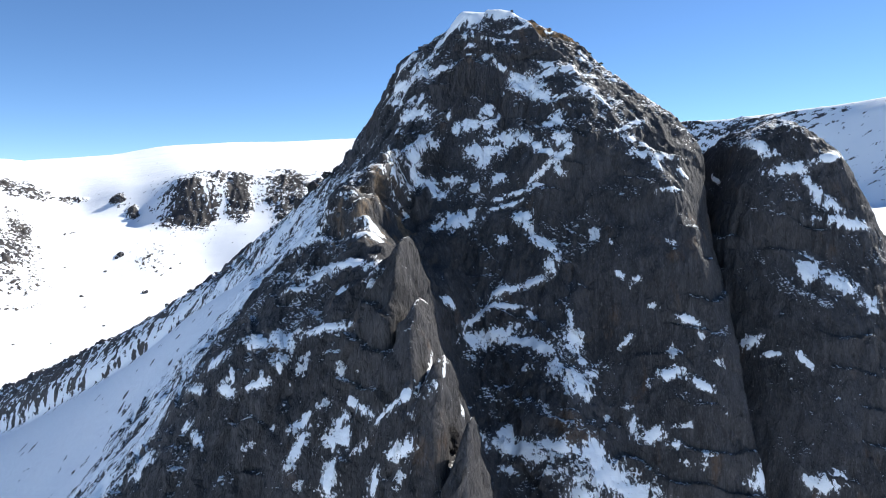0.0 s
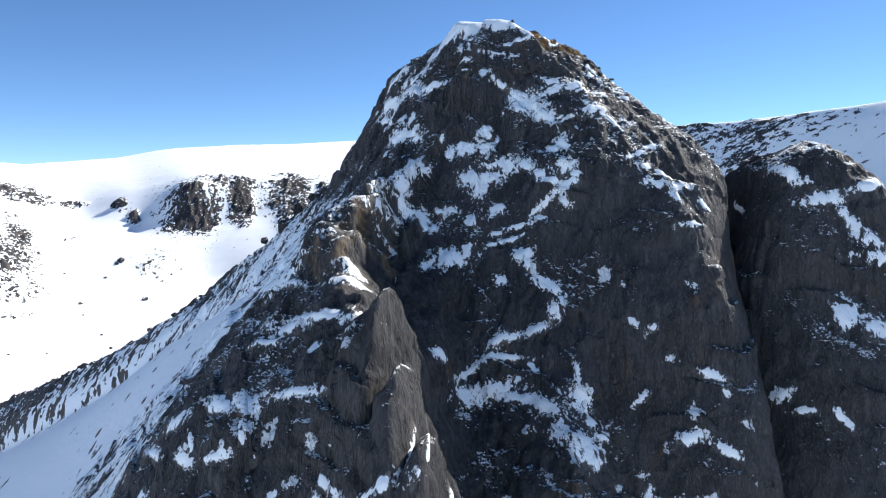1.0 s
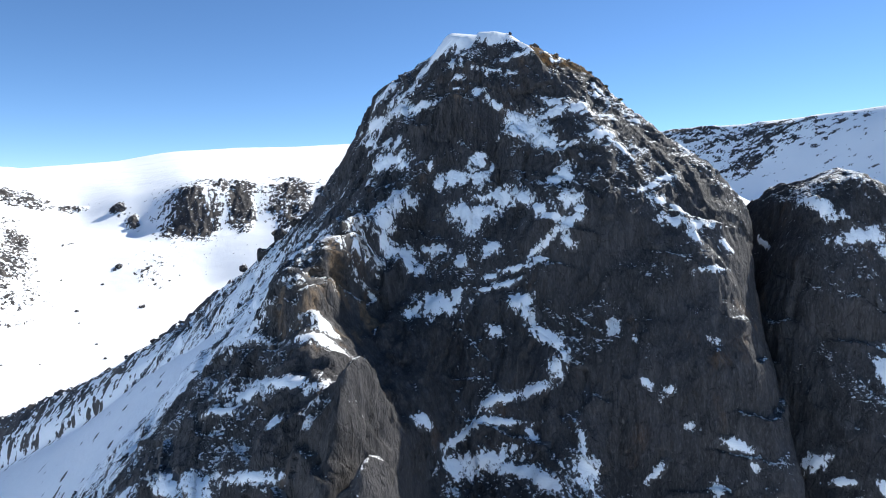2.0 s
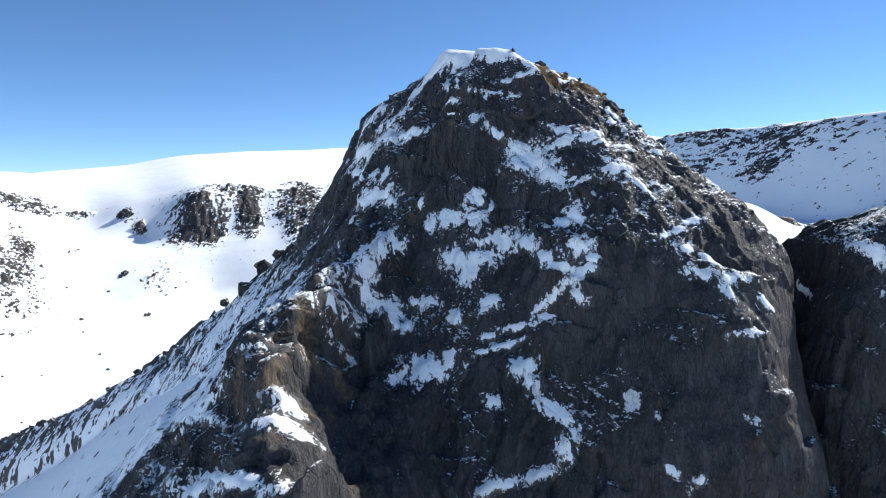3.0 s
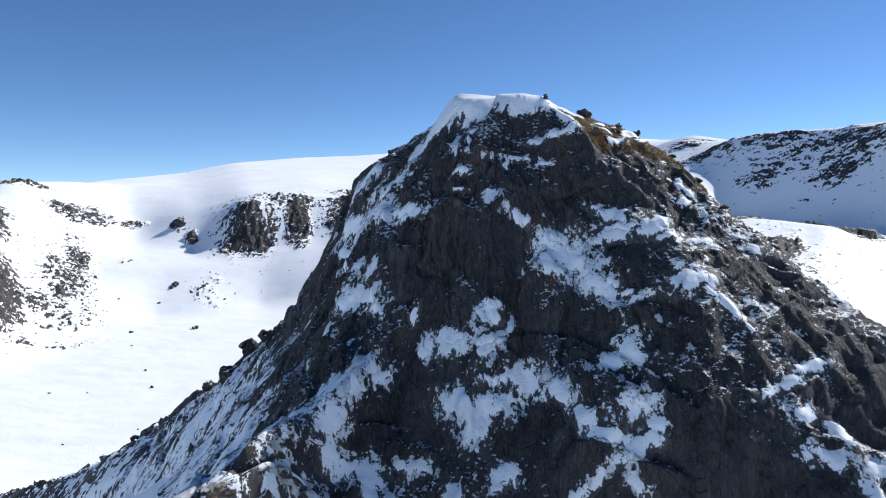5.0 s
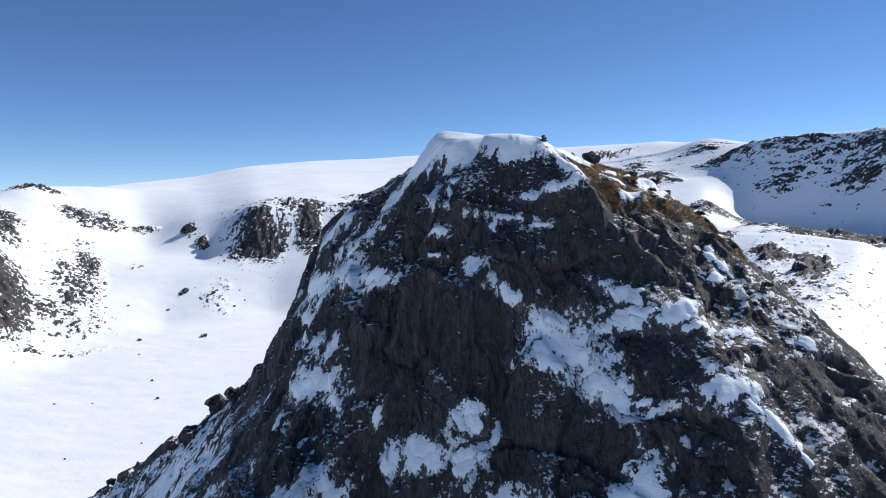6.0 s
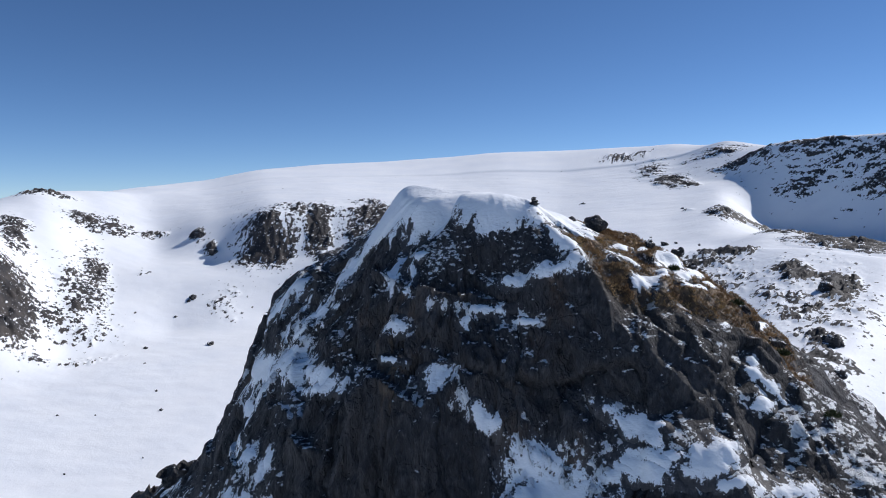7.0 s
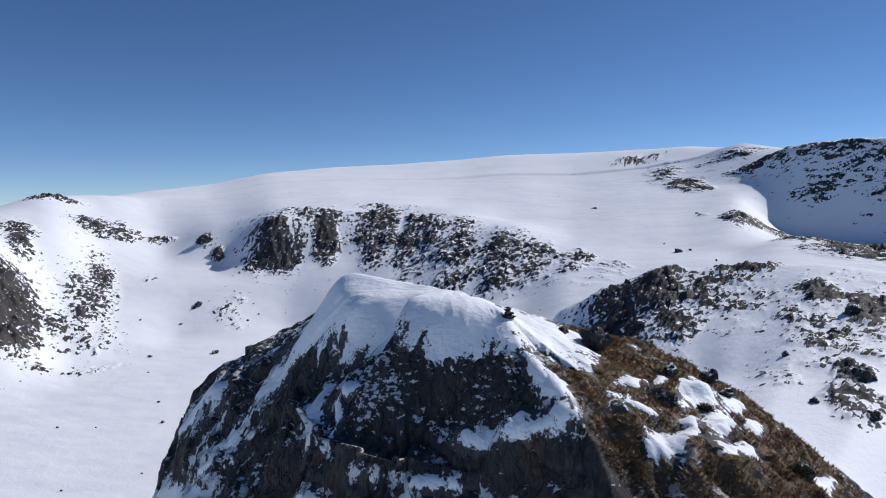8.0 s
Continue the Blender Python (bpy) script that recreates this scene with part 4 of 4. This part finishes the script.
    snow_patch((11.9, 119.4, 176.0, 0.66, 0.46, -41), (13.0, 118.0, 175.0, 0.39, 1.05, 41), (13.7, 116.8, 174.1, 0.44, 0.60, 17), (12.4, 116.6, 173.4, 1.06, 0.39, 20), (10.7, 117.2, 172.8, 0.75, 0.34, 5))
    snow_patch((-0.9, 124.6, 172.0, 0.56, 1.36, 2), (-2.0, 123.7, 170.2, 0.55, 1.12, 10))
    snow_patch((-13.3, 137.6, 161.6, 0.68, 1.43, -132))
    snow_patch((5.3, 119.0, 174.0, 0.49, 0.37, 45))
    snow_patch((5.0, 118.2, 172.7, 0.24, 0.90, 37))
    snow_patch((-18.3, 172.8, 131.6, 1.71, 1.14, -120))
    snow_patch((12.8, 112.2, 163.4, 1.72, 1.94, -27), (14.9, 109.8, 162.0, 1.20, 1.10, -17))
    snow_patch((-13.0, 86.6, 136.9, 4.27, 0.59, 20), (-16.2, 88.7, 135.3, 3.83, 0.77, 12), (-19.1, 88.2, 134.1, 1.67, 0.44, 10))
    snow_patch((-8.5, 84.4, 137.8, 1.60, 0.56, 25))
    snow_patch((-12.2, 83.0, 134.1, 0.71, 0.84, 20))
    snow_patch((-8.3, 78.5, 135.0, 1.17, 0.46, 30))
    snow_patch((-14.3, 80.9, 129.7, 4.07, 0.49, 15), (-18.9, 83.2, 127.8, 2.27, 1.13, 5), (-22.8, 85.3, 127.8, 2.20, 0.86, 0), (-16.5, 81.6, 125.9, 0.58, 1.01, -10))
    snow_patch((-19.2, 81.3, 125.9, 0.85, 0.74, 0), (-18.8, 81.0, 125.0, 0.31, 0.82, 0))
    snow_patch((-22.5, 81.4, 123.2, 1.61, 0.44, 20), (-21.5, 81.0, 124.0, 0.67, 0.88, 30))
    snow_patch((-29.7, 89.9, 123.9, 2.41, 0.85, 35))
    snow_patch((-27.2, 84.7, 121.6, 1.56, 0.80, -10), (-33.2, 91.2, 119.8, 3.29, 0.57, 15), (-26.6, 84.9, 122.9, 1.48, 0.34, -50))
    snow_patch((-16.3, 80.8, 124.7, 0.96, 0.50, 30))
    snow_patch((-11.1, 77.7, 125.4, 0.51, 1.14, 15))
    snow_patch((-9.4, 76.1, 126.4, 0.50, 0.30, 0))
    snow_patch((-15.7, 77.9, 119.4, 2.11, 0.54, 45), (-13.4, 77.4, 121.7, 1.10, 0.42, 40), (-17.0, 77.0, 116.6, 0.63, 2.39, -25))
    snow_patch((-11.7, 75.5, 118.3, 1.95, 1.15, 30), (-11.8, 76.5, 120.6, 0.50, 1.58, -10), (-12.2, 74.0, 114.4, 1.24, 1.76, -15))
    snow_patch((-8.1, 72.0, 118.9, 1.74, 0.38, 35))
    snow_patch((-4.7, 67.6, 120.7, 1.58, 0.73, 35))
    snow_patch((-1.5, 71.6, 127.1, 3.50, 0.29, 42), (-3.4, 69.0, 125.7, 1.03, 0.38, 40), (-5.6, 69.8, 123.5, 3.63, 0.33, 42))
    snow_patch((-39.9, 91.0, 110.2, 2.48, 1.13, 40), (-40.5, 89.8, 107.9, 1.68, 0.76, 40))
    snow_patch((-30.5, 84.0, 115.0, 1.88, 0.58, -10))
    snow_patch((-20.4, 78.2, 115.7, 0.78, 0.26, 5))
    snow_patch((-20.1, 79.2, 118.4, 0.89, 0.27, 40))
    snow_patch((-23.4, 79.0, 115.9, 0.40, 1.09, -20))
    snow_patch((-7.5, 69.9, 116.0, 0.91, 1.64, -20))
    snow_patch((-4.5, 66.8, 116.7, 0.43, 1.36, -20))
    snow_patch((-51.2, 101.1, 102.4, 3.73, 0.83, 40))
    snow_patch((-15.9, 75.0, 112.7, 0.96, 0.51, 10))
    snow_patch((-32.9, 87.1, 115.6, 0.71, 0.97, -25))
    snow_patch((-46.2, 107.5, 110.3, 2.15, 0.72, 40))
    snow_patch((-4.3, 78.4, 136.8, 2.46, 0.31, -50))
    snow_patch((3.5, 93.9, 126.1, 1.98, 1.05, -40), (6.6, 93.9, 126.5, 3.29, 0.87, 15), (5.2, 95.2, 128.9, 2.89, 0.45, 40), (8.7, 96.1, 132.9, 2.52, 0.54, 15), (13.0, 96.0, 133.6, 1.90, 0.53, 30), (15.1, 96.5, 135.7, 0.72, 0.90, 30))
    snow_patch((9.4, 95.4, 130.2, 2.51, 0.39, -5), (12.6, 94.6, 129.0, 0.89, 0.36, -40))
    snow_patch((11.1, 92.9, 126.0, 3.29, 0.83, 0), (13.3, 91.5, 125.1, 1.83, 0.92, -15), (14.4, 89.4, 123.3, 1.17, 1.22, -40), (17.0, 88.3, 121.9, 1.90, 1.76, -50), (18.3, 87.6, 120.0, 1.06, 0.84, 0))
    snow_patch((17.2, 92.0, 126.5, 1.37, 1.57, 0), (16.7, 93.2, 129.3, 0.32, 1.92, 5), (18.6, 90.8, 123.6, 0.75, 0.69, 0), (19.5, 90.1, 122.4, 1.06, 0.40, -30))
    snow_patch((10.9, 90.3, 123.0, 0.92, 0.39, 30))
    snow_patch((10.3, 84.7, 114.3, 3.90, 1.18, -5), (14.3, 83.3, 115.2, 2.36, 0.82, 0), (8.3, 86.6, 115.2, 0.92, 0.98, 0), (8.6, 84.4, 111.5, 0.77, 0.60, 0))
    snow_patch((18.2, 83.8, 114.0, 1.83, 2.30, 15), (19.3, 83.2, 111.3, 4.36, 1.71, -10), (22.5, 85.1, 109.2, 4.88, 1.46, -35), (16.7, 81.0, 110.1, 2.14, 1.11, 0))
    snow_patch((13.0, 86.6, 118.8, 1.12, 0.36, -40))
    snow_patch((13.3, 82.2, 112.2, 1.18, 0.57, 10))
    snow_patch((23.6, 94.1, 134.9, 1.01, 0.38, -45), (25.7, 93.3, 134.4, 0.99, 0.38, 45))
    snow_patch((28.2, 92.4, 131.1, 0.83, 0.43, 0))
    snow_patch((32.5, 92.0, 129.2, 1.77, 0.49, -15))
    snow_patch((25.1, 91.7, 126.1, 1.56, 0.43, 45))
    snow_patch((30.1, 90.7, 125.3, 0.68, 0.80, 0))
    snow_patch((30.4, 89.6, 122.8, 1.67, 0.74, 15), (33.5, 88.9, 120.8, 2.12, 0.55, -28))
    snow_patch((34.7, 91.3, 127.4, 0.82, 0.38, -40))
    snow_patch((36.5, 90.2, 123.8, 1.02, 0.42, -20))
    snow_patch((27.6, 87.3, 114.8, 1.85, 0.83, 20), (29.5, 86.9, 113.8, 0.92, 0.47, 0))
    snow_patch((31.7, 87.5, 116.0, 0.79, 0.35, 0))
    snow_patch((34.9, 87.1, 112.8, 0.80, 0.30, -15))
    snow_patch((31.3, 86.4, 111.9, 1.04, 0.34, -20), (33.6, 86.4, 110.9, 0.53, 0.58, -30))
    snow_patch((23.9, 89.2, 118.5, 0.94, 0.32, -35))
    snow_patch((27.1, 89.2, 120.3, 0.44, 0.49, 0))
    snow_patch((24.1, 88.3, 116.1, 0.40, 1.50, -10))
    snow_patch((37.0, 88.3, 117.2, 0.33, 0.47, 0))
    snow_patch((21.4, 88.3, 117.1, 0.80, 0.24, 0))
    snow_patch((-7.6, 102.3, 151.2, 1.3, 1.0, 0), (-8.0, 101.0, 150.3, 1.3, 0.9, -30), (-9.6, 98.6, 149.2, 1.4, 0.6, 15))
    snow_patch((-8.5, 96.0, 144.7, 0.9, 0.5, 0), (-7.5, 98.8, 143.5, 1.0, 0.45, 10))
    snow_patch((-9.7, 91.2, 141.8, 1.83, 0.87, -40), (-8.2, 90.0, 139.8, 2.64, 1.08, -55))
    snow_patch((-12.9, 100.1, 148.3, 3.2, 0.6, 10), (-10.2, 100.3, 149.7, 1.8, 0.6, 20))
    snow_patch((-12.7, 93.8, 146.0, 1.53, 0.38, 15))
    snow_patch((-15.4, 94.1, 143.2, 2.01, 0.32, 0), (-11.9, 91.2, 143.1, 0.62, 0.36, -20))
    snow_patch((-5.1, 103.8, 147.0, 0.51, 1.04, -20))
    snow_patch((-5.6, 102.0, 142.8, 0.45, 0.65, 0))
    snow_patch((19.5, 121.7, 173.3, 1.5, 0.8, -10), (21.4, 123.8, 172.6, 1.6, 0.6, -15), (19.9, 120.4, 172.9, 1.5, 0.6, 0), (22.0, 122.4, 172.0, 1.0, 0.4, 0), (20.2, 118.4, 172.4, 1.1, 0.5, -20), (18.6, 119.2, 173.0, 0.8, 0.35, 10))
    snow_patch((17.1, 117.3, 173.0, 0.5, 0.75, 0), (17.9, 117.4, 172.7, 0.55, 0.7, 0), (18.4, 118.4, 172.9, 0.7, 0.28, 0), (16.8, 118.6, 173.8, 0.76, 0.25, -35))
    snow_patch((16.6, 120.0, 174.4, 0.78, 0.35, -30))
    snow_patch((17.9, 121.1, 174.2, 0.55, 0.27, 0))
    snow_patch((13.8, 117.8, 174.8, 0.4, 0.21, -20))
    snow_patch((24.4, 122.4, 169.8, 1.46, 0.4, -20))
    snow_patch((19.2, 116.4, 171.8, 0.28, 0.2, 0))
    snow_patch((17.4, 116.4, 171.9, 0.21, 0.37, 0))
    snow_patch((20.6, 117.4, 172.1, 0.28, 0.37, -20))
    snow_patch((15.6, 117.3, 173.4, 0.47, 0.16, -10))
    snow_patch((15.4, 117.8, 174.1, 0.2, 0.21, 0))
    snow_patch((3.8, 118.7, 172.3, 0.34, 0.71, -15), (5.0, 117.0, 172.0, 0.36, 0.15, -20))
    snow_patch((1.4, 91.4, 132.2, 1.7, 0.8, -18))
    snow_patch((-12.5, 106.0, 152.5, 2.4, 1.6, 40), (-9.8, 107.0, 153.5, 1.8, 1.2, 40), (-14.5, 104.0, 150.0, 2.2, 1.4, 40))
    snow_patch((13.3, 120.2, 175.5, 0.99, 0.81, 20), (13.7, 117.6, 174.8, 0.5, 1.38, 15), (13.8, 116.7, 174.0, 0.66, 0.57, 0), (12.5, 116.6, 173.4, 0.86, 0.39, 12), (10.9, 117.2, 172.9, 0.89, 0.41, 0))
    snow_patch((-2.7, 123.4, 169.6, 1.73, 0.4, 48), (-3.5, 123.1, 168.5, 1.9, 0.3, 45))
    snow_patch((-7.3, 127.9, 169.0, 3.11, 0.38, 52))
    snow_patch((48.3, 107.2, 153.2, 3.08, 0.94, -35), (53.0, 105.9, 150.4, 4.02, 1.01, 5), (58.8, 105.5, 152.1, 2.57, 0.85, 15), grid=SECOND_GRID)
    snow_patch((59.7, 102.3, 141.2, 3.82, 1.04, -11), (57.5, 103.1, 144.5, 2.22, 0.93, -30), (55.7, 104.6, 147.0, 2.46, 0.76, -50), grid=SECOND_GRID)
    snow_patch((45.6, 115.2, 148.5, 1.81, 0.46, -30), grid=SECOND_GRID)
    snow_patch((52.9, 99.9, 134.9, 2.11, 2.16, 0), (56.9, 98.4, 133.3, 3.01, 1.49, -23), (60.4, 97.3, 130.1, 1.65, 1.27, -22), grid=SECOND_GRID)
    snow_patch((44.5, 98.6, 125.0, 1.89, 0.87, 38), (47.1, 96.7, 123.8, 1.46, 0.48, 12), (49.7, 95.1, 122.7, 0.53, 1.63, 37), grid=SECOND_GRID)
    snow_patch((50.4, 88.9, 108.2, 2.45, 1.54, 19), grid=SECOND_GRID)


place_snow()
# flecks of snow thin out round the patches
ROCK_PEAK.data.attributes.new("halo", "FLOAT", "POINT").data.foreach_set("value", (1 + smooth(smooth(HALO, 0, 4, True), 1, 4)).ravel().astype(np.float32))


# ---- loose rocks ----
def rock_mesh(name, size, seed, detail=3, material=M_ROCK):
    bm = bmesh.new()
    bmesh.ops.create_icosphere(bm, subdivisions=detail, radius=1)
    p = np.array([v.co for v in bm.verts]) * size
    s = max(size)
    q = p / s + seed * 7.7
    block, joint = slabs(q, np.array((0.8, 0.8, 0.8)), seed, 0.16, 0.5)
    p *= (1 + block + 0.18 * fbm(q * 1.3, 3, seed))[:, None]
    for v, c in zip(bm.verts, p):
        v.co = c
    me = bpy.data.meshes.new(name)
    bm.to_mesh(me)
    bm.free()
    me.materials.append(material)
    return me


ROCKS = [rock_mesh("boulder", (1, 0.85, 0.8), k + 1) for k in range(5)]


def boulder(x, y, z, r, k, label, group=""):
    """One loose block, about r metres in radius, sunk a little into what it lies on."""
    ob = new("boulder", ROCKS[k % 5])
    ob.matrix_world = pose(x, y, z, 8 * (k % 3), 5 * (k % 4), 47 * k) @ Matrix.Diagonal((r, r, r * (0.85 + 0.08 * (k % 4)), 1))
    return tagged(ob, label, "boulder", group)


def crest_height(x, y):
    """The height of rock or snow at a place on the crest."""
    best = [g[np.hypot(g[..., 0] - x, g[..., 1] - y) < 0.25][:, 2].max() for g in (PEAK_ROCK, PEAK_SNOW)]
    return float(max(best))


boulder(15.4, 122.4, crest_height(15.4, 122.4) + 0.3, 0.62, 1, "weathered grey boulder on the grassy crest")
for k, (x, y, r) in enumerate(((20.2, 123.4, 0.42), (21.2, 124.2, 0.34), (18.4, 121.9, 0.3), (13.9, 122.6, 0.26), (23.4, 121.0, 0.4), (24.6, 119.0, 0.45))):
    boulder(x, y, crest_height(x, y) + 0.3 * r, r, k + 3, "small dark block of rock among dry grass and snow", "blocks on the crest")
# blocks along the crest of the long west ridge: place and radius
for k, (x, y, z, r) in enumerate(((-27.7, 148.1, 147.5, 1.5), (-29.9, 146.4, 144.4, 1.7), (-24.1, 144.6, 150.2, 1.1), (-35.4, 150.7, 141.6, 0.8), (-68.4, 186.4, 120.3, 0.8), (-73.8, 184.1, 116.9, 0.7))):
    boulder(x, y, z, r, k + 2, "large weathered boulder perched on the long snowy ridge" if r > 1.2 else "small boulder on the crest of the long snowy ridge", "boulders on the long ridge")

# blocks lying on the slopes and on the basin floor: place and radius
SLOPE_BLOCKS = [
    (109.3, 696.5, 140.0, 3.2), (119.7, 699.8, 141.3, 1.3), (49.5, 892.9, 170.4, 5.3), (102.7, 731.0, 144.5, 1.1),
    (92.0, 901.4, 174.2, 1.4), (67.6, 350.3, 160.9, 0.5), (-316.6, 677.9, 91.2, 3.1), (-364.4, 782.9, 146.1, 5.5),
    (-339.2, 764.5, 127.8, 4.9), (-288.1, 458.7, 48.5, 0.9), (-265.2, 462.6, 48.3, 0.6), (-227.9, 473.8, 49.6, 1.1),
    (-289.1, 554.3, 58.9, 0.9), (-318.9, 650.9, 78.0, 1.4), (-249.1, 503.6, 52.8, 1.0), (-202.1, 412.8, 43.0, 0.6),
]
BASIN_BLOCKS = [
    (-308.7, 587.4, 63.1, 1.5), (-232.3, 391.6, 40.8, 0.6), (-261.2, 603.2, 64.0, 2.7), (-442.8, 795.7, 145.4, 3.8),
    (-427.0, 802.5, 140.2, 4.3), (-418.6, 813.6, 145.9, 3.4), (92.5, 296.7, 150.8, 2.3), (78.2, 252.7, 143.3, 2.3),
    (84.0, 285.4, 147.2, 1.5), (72.2, 233.7, 140.3, 1.6), (63.7, 239.3, 141.5, 0.8), (67.6, 271.4, 143.9, 0.9),
    (-264.7, 669.9, 79.3, 1.2), (-318.2, 673.0, 88.9, 1.8), (37.1, 350.3, 152.7, 1.1), (148.3, 829.3, 169.0, 1.9),
    (120.4, 806.7, 160.9, 1.2),
]
for k, (x, y, z, r) in enumerate(SLOPE_BLOCKS + BASIN_BLOCKS):
    boulder(x, y, z + 0.2 * r, r, k, "dark boulder half buried in the snowfield" if r > 1.5 else "small dark stone sticking out of the snow", "boulders on the snowfields")


def cairn(x, y, z):
    base = new("cairn")
    base.location = (x, y, z)
    for k, (dz, r, dx) in enumerate(((0.08, 0.26, 0), (0.23, 0.2, 0.03), (0.35, 0.15, -0.02), (0.44, 0.1, 0.02))):
        me = rock_mesh("stone", (r, r * 0.85, r * 0.4), 20 + k, 2)
        ob = new("stone", me)
        ob.parent, ob.location = base, (dx, 0.03 * k, dz)
    return tagged(base, "small stacked stone cairn in the snow beside dry grass", "cairn")


cairn(11.7, 120.2, crest_height(11.7, 120.2) + 0.2)


# ---- dry grass on the crest ----
def grass_material():
    n = Nodes("dry_grass", 0.9)
    r = n.add("ShaderNodeNewGeometry").outputs["Random Per Island"]
    col = n.mix(r, (0.40, 0.265, 0.145, 1), (0.22, 0.14, 0.075, 1))
    return n.finish(n.mix(n.span(n.noise(0.8, 3), 0.4, 0.65), col, (0.50, 0.36, 0.19, 1)))


def dry_grass():
    rng = np.random.default_rng(7)
    p, n = PEAK_ROCK.reshape(-1, 3), normals(PEAK_ROCK).reshape(-1, 3)
    ok = np.where((PEAK_TURF > 0.35) & ~COVERED.ravel() & (n[:, 2] > 0.25) & (rng.random(len(p)) < 0.45))[0]
    ok = ok if len(ok) < 9000 else rng.choice(ok, 9000, replace=False)
    verts, faces = [], []
    for i in ok:
        h = rng.uniform(0.05, 0.15)
        for _ in range(6):
            a, s = rng.uniform(0, 6.28), rng.uniform(0.05, 0.13)
            foot = p[i] + np.array((math.cos(a), math.sin(a), 0)) * s * 0.6 - (0, 0, 0.05)
            tip = p[i] + np.array((math.cos(a) * s * 2.2 - 0.05, math.sin(a) * s * 2.2 - 0.08, h))
            side = np.array((-math.sin(a), math.cos(a), 0)) * 0.035
            k = len(verts)
            verts += [foot - side, foot + side, tip]
            faces.append((k, k + 1, k + 2))
    me = bpy.data.meshes.new("dry_grass")
    me.from_pydata(verts, [], faces)
    me.materials.append(grass_material())
    return tagged(new("dry_grass", me), "tufts of dry brown grass along the rocky crest", "grass", kind="stuff")


dry_grass()


# ---- dwarf shrubs on the crest ----
def shrub_mesh():
    rng = np.random.default_rng(11)
    verts, faces = [], []
    for _ in range(420):
        way = rng.normal(size=3)
        way[2] = abs(way[2]) * 0.8 + 0.15
        way /= np.linalg.norm(way)
        foot = way * rng.uniform(0.1, 0.75) * (0.45, 0.45, 0.36)
        side = np.cross(way, rng.normal(size=3))
        side *= 0.03 / np.linalg.norm(side)
        k = len(verts)
        verts += [foot - side, foot + side, foot + way * rng.uniform(0.10, 0.2)]
        faces.append((k, k + 1, k + 2))
    me = bpy.data.meshes.new("needles")
    me.from_pydata(verts, [], faces)
    n = Nodes("juniper_needles", 0.7)
    r = n.add("ShaderNodeNewGeometry").outputs["Random Per Island"]
    me.materials.append(n.finish(n.mix(r, (0.035, 0.05, 0.02, 1), (0.09, 0.10, 0.04, 1))))
    return me


def twig_mesh():
    bm = bmesh.new()
    for k in range(7):
        a = k * 0.9
        tip = Vector((math.cos(a) * 0.25, math.sin(a) * 0.25, 0.22 + 0.03 * (k % 3)))
        bmesh.ops.create_cone(bm, segments=5, radius1=0.02, radius2=0.006, depth=tip.length, matrix=look(tip / 2, tip))
    me = bpy.data.meshes.new("twigs")
    bm.to_mesh(me)
    bm.free()
    n = Nodes("juniper_bark", 0.9)
    me.materials.append(n.finish(n.mix(n.noise(20), (0.10, 0.07, 0.05, 1), (0.18, 0.14, 0.11, 1))))
    return me


first = new("shrub")
for part_name, me in (("needles", shrub_mesh()), ("twigs", twig_mesh())):
    new(part_name, me).parent = first
tagged(first, "low dark green juniper shrub on the rocky crest", "shrub", "shrubs on the crest")
first.matrix_world = pose(19.6, 121.0, crest_height(19.6, 121.0), 0, 0, 30)
for x, y, turn in ((22.6, 119.2, 100), (24.3, 117.0, 200), (25.6, 114.0, 290)):
    copy_thing(first, pose(x, y, crest_height(x, y), 0, 0, turn))
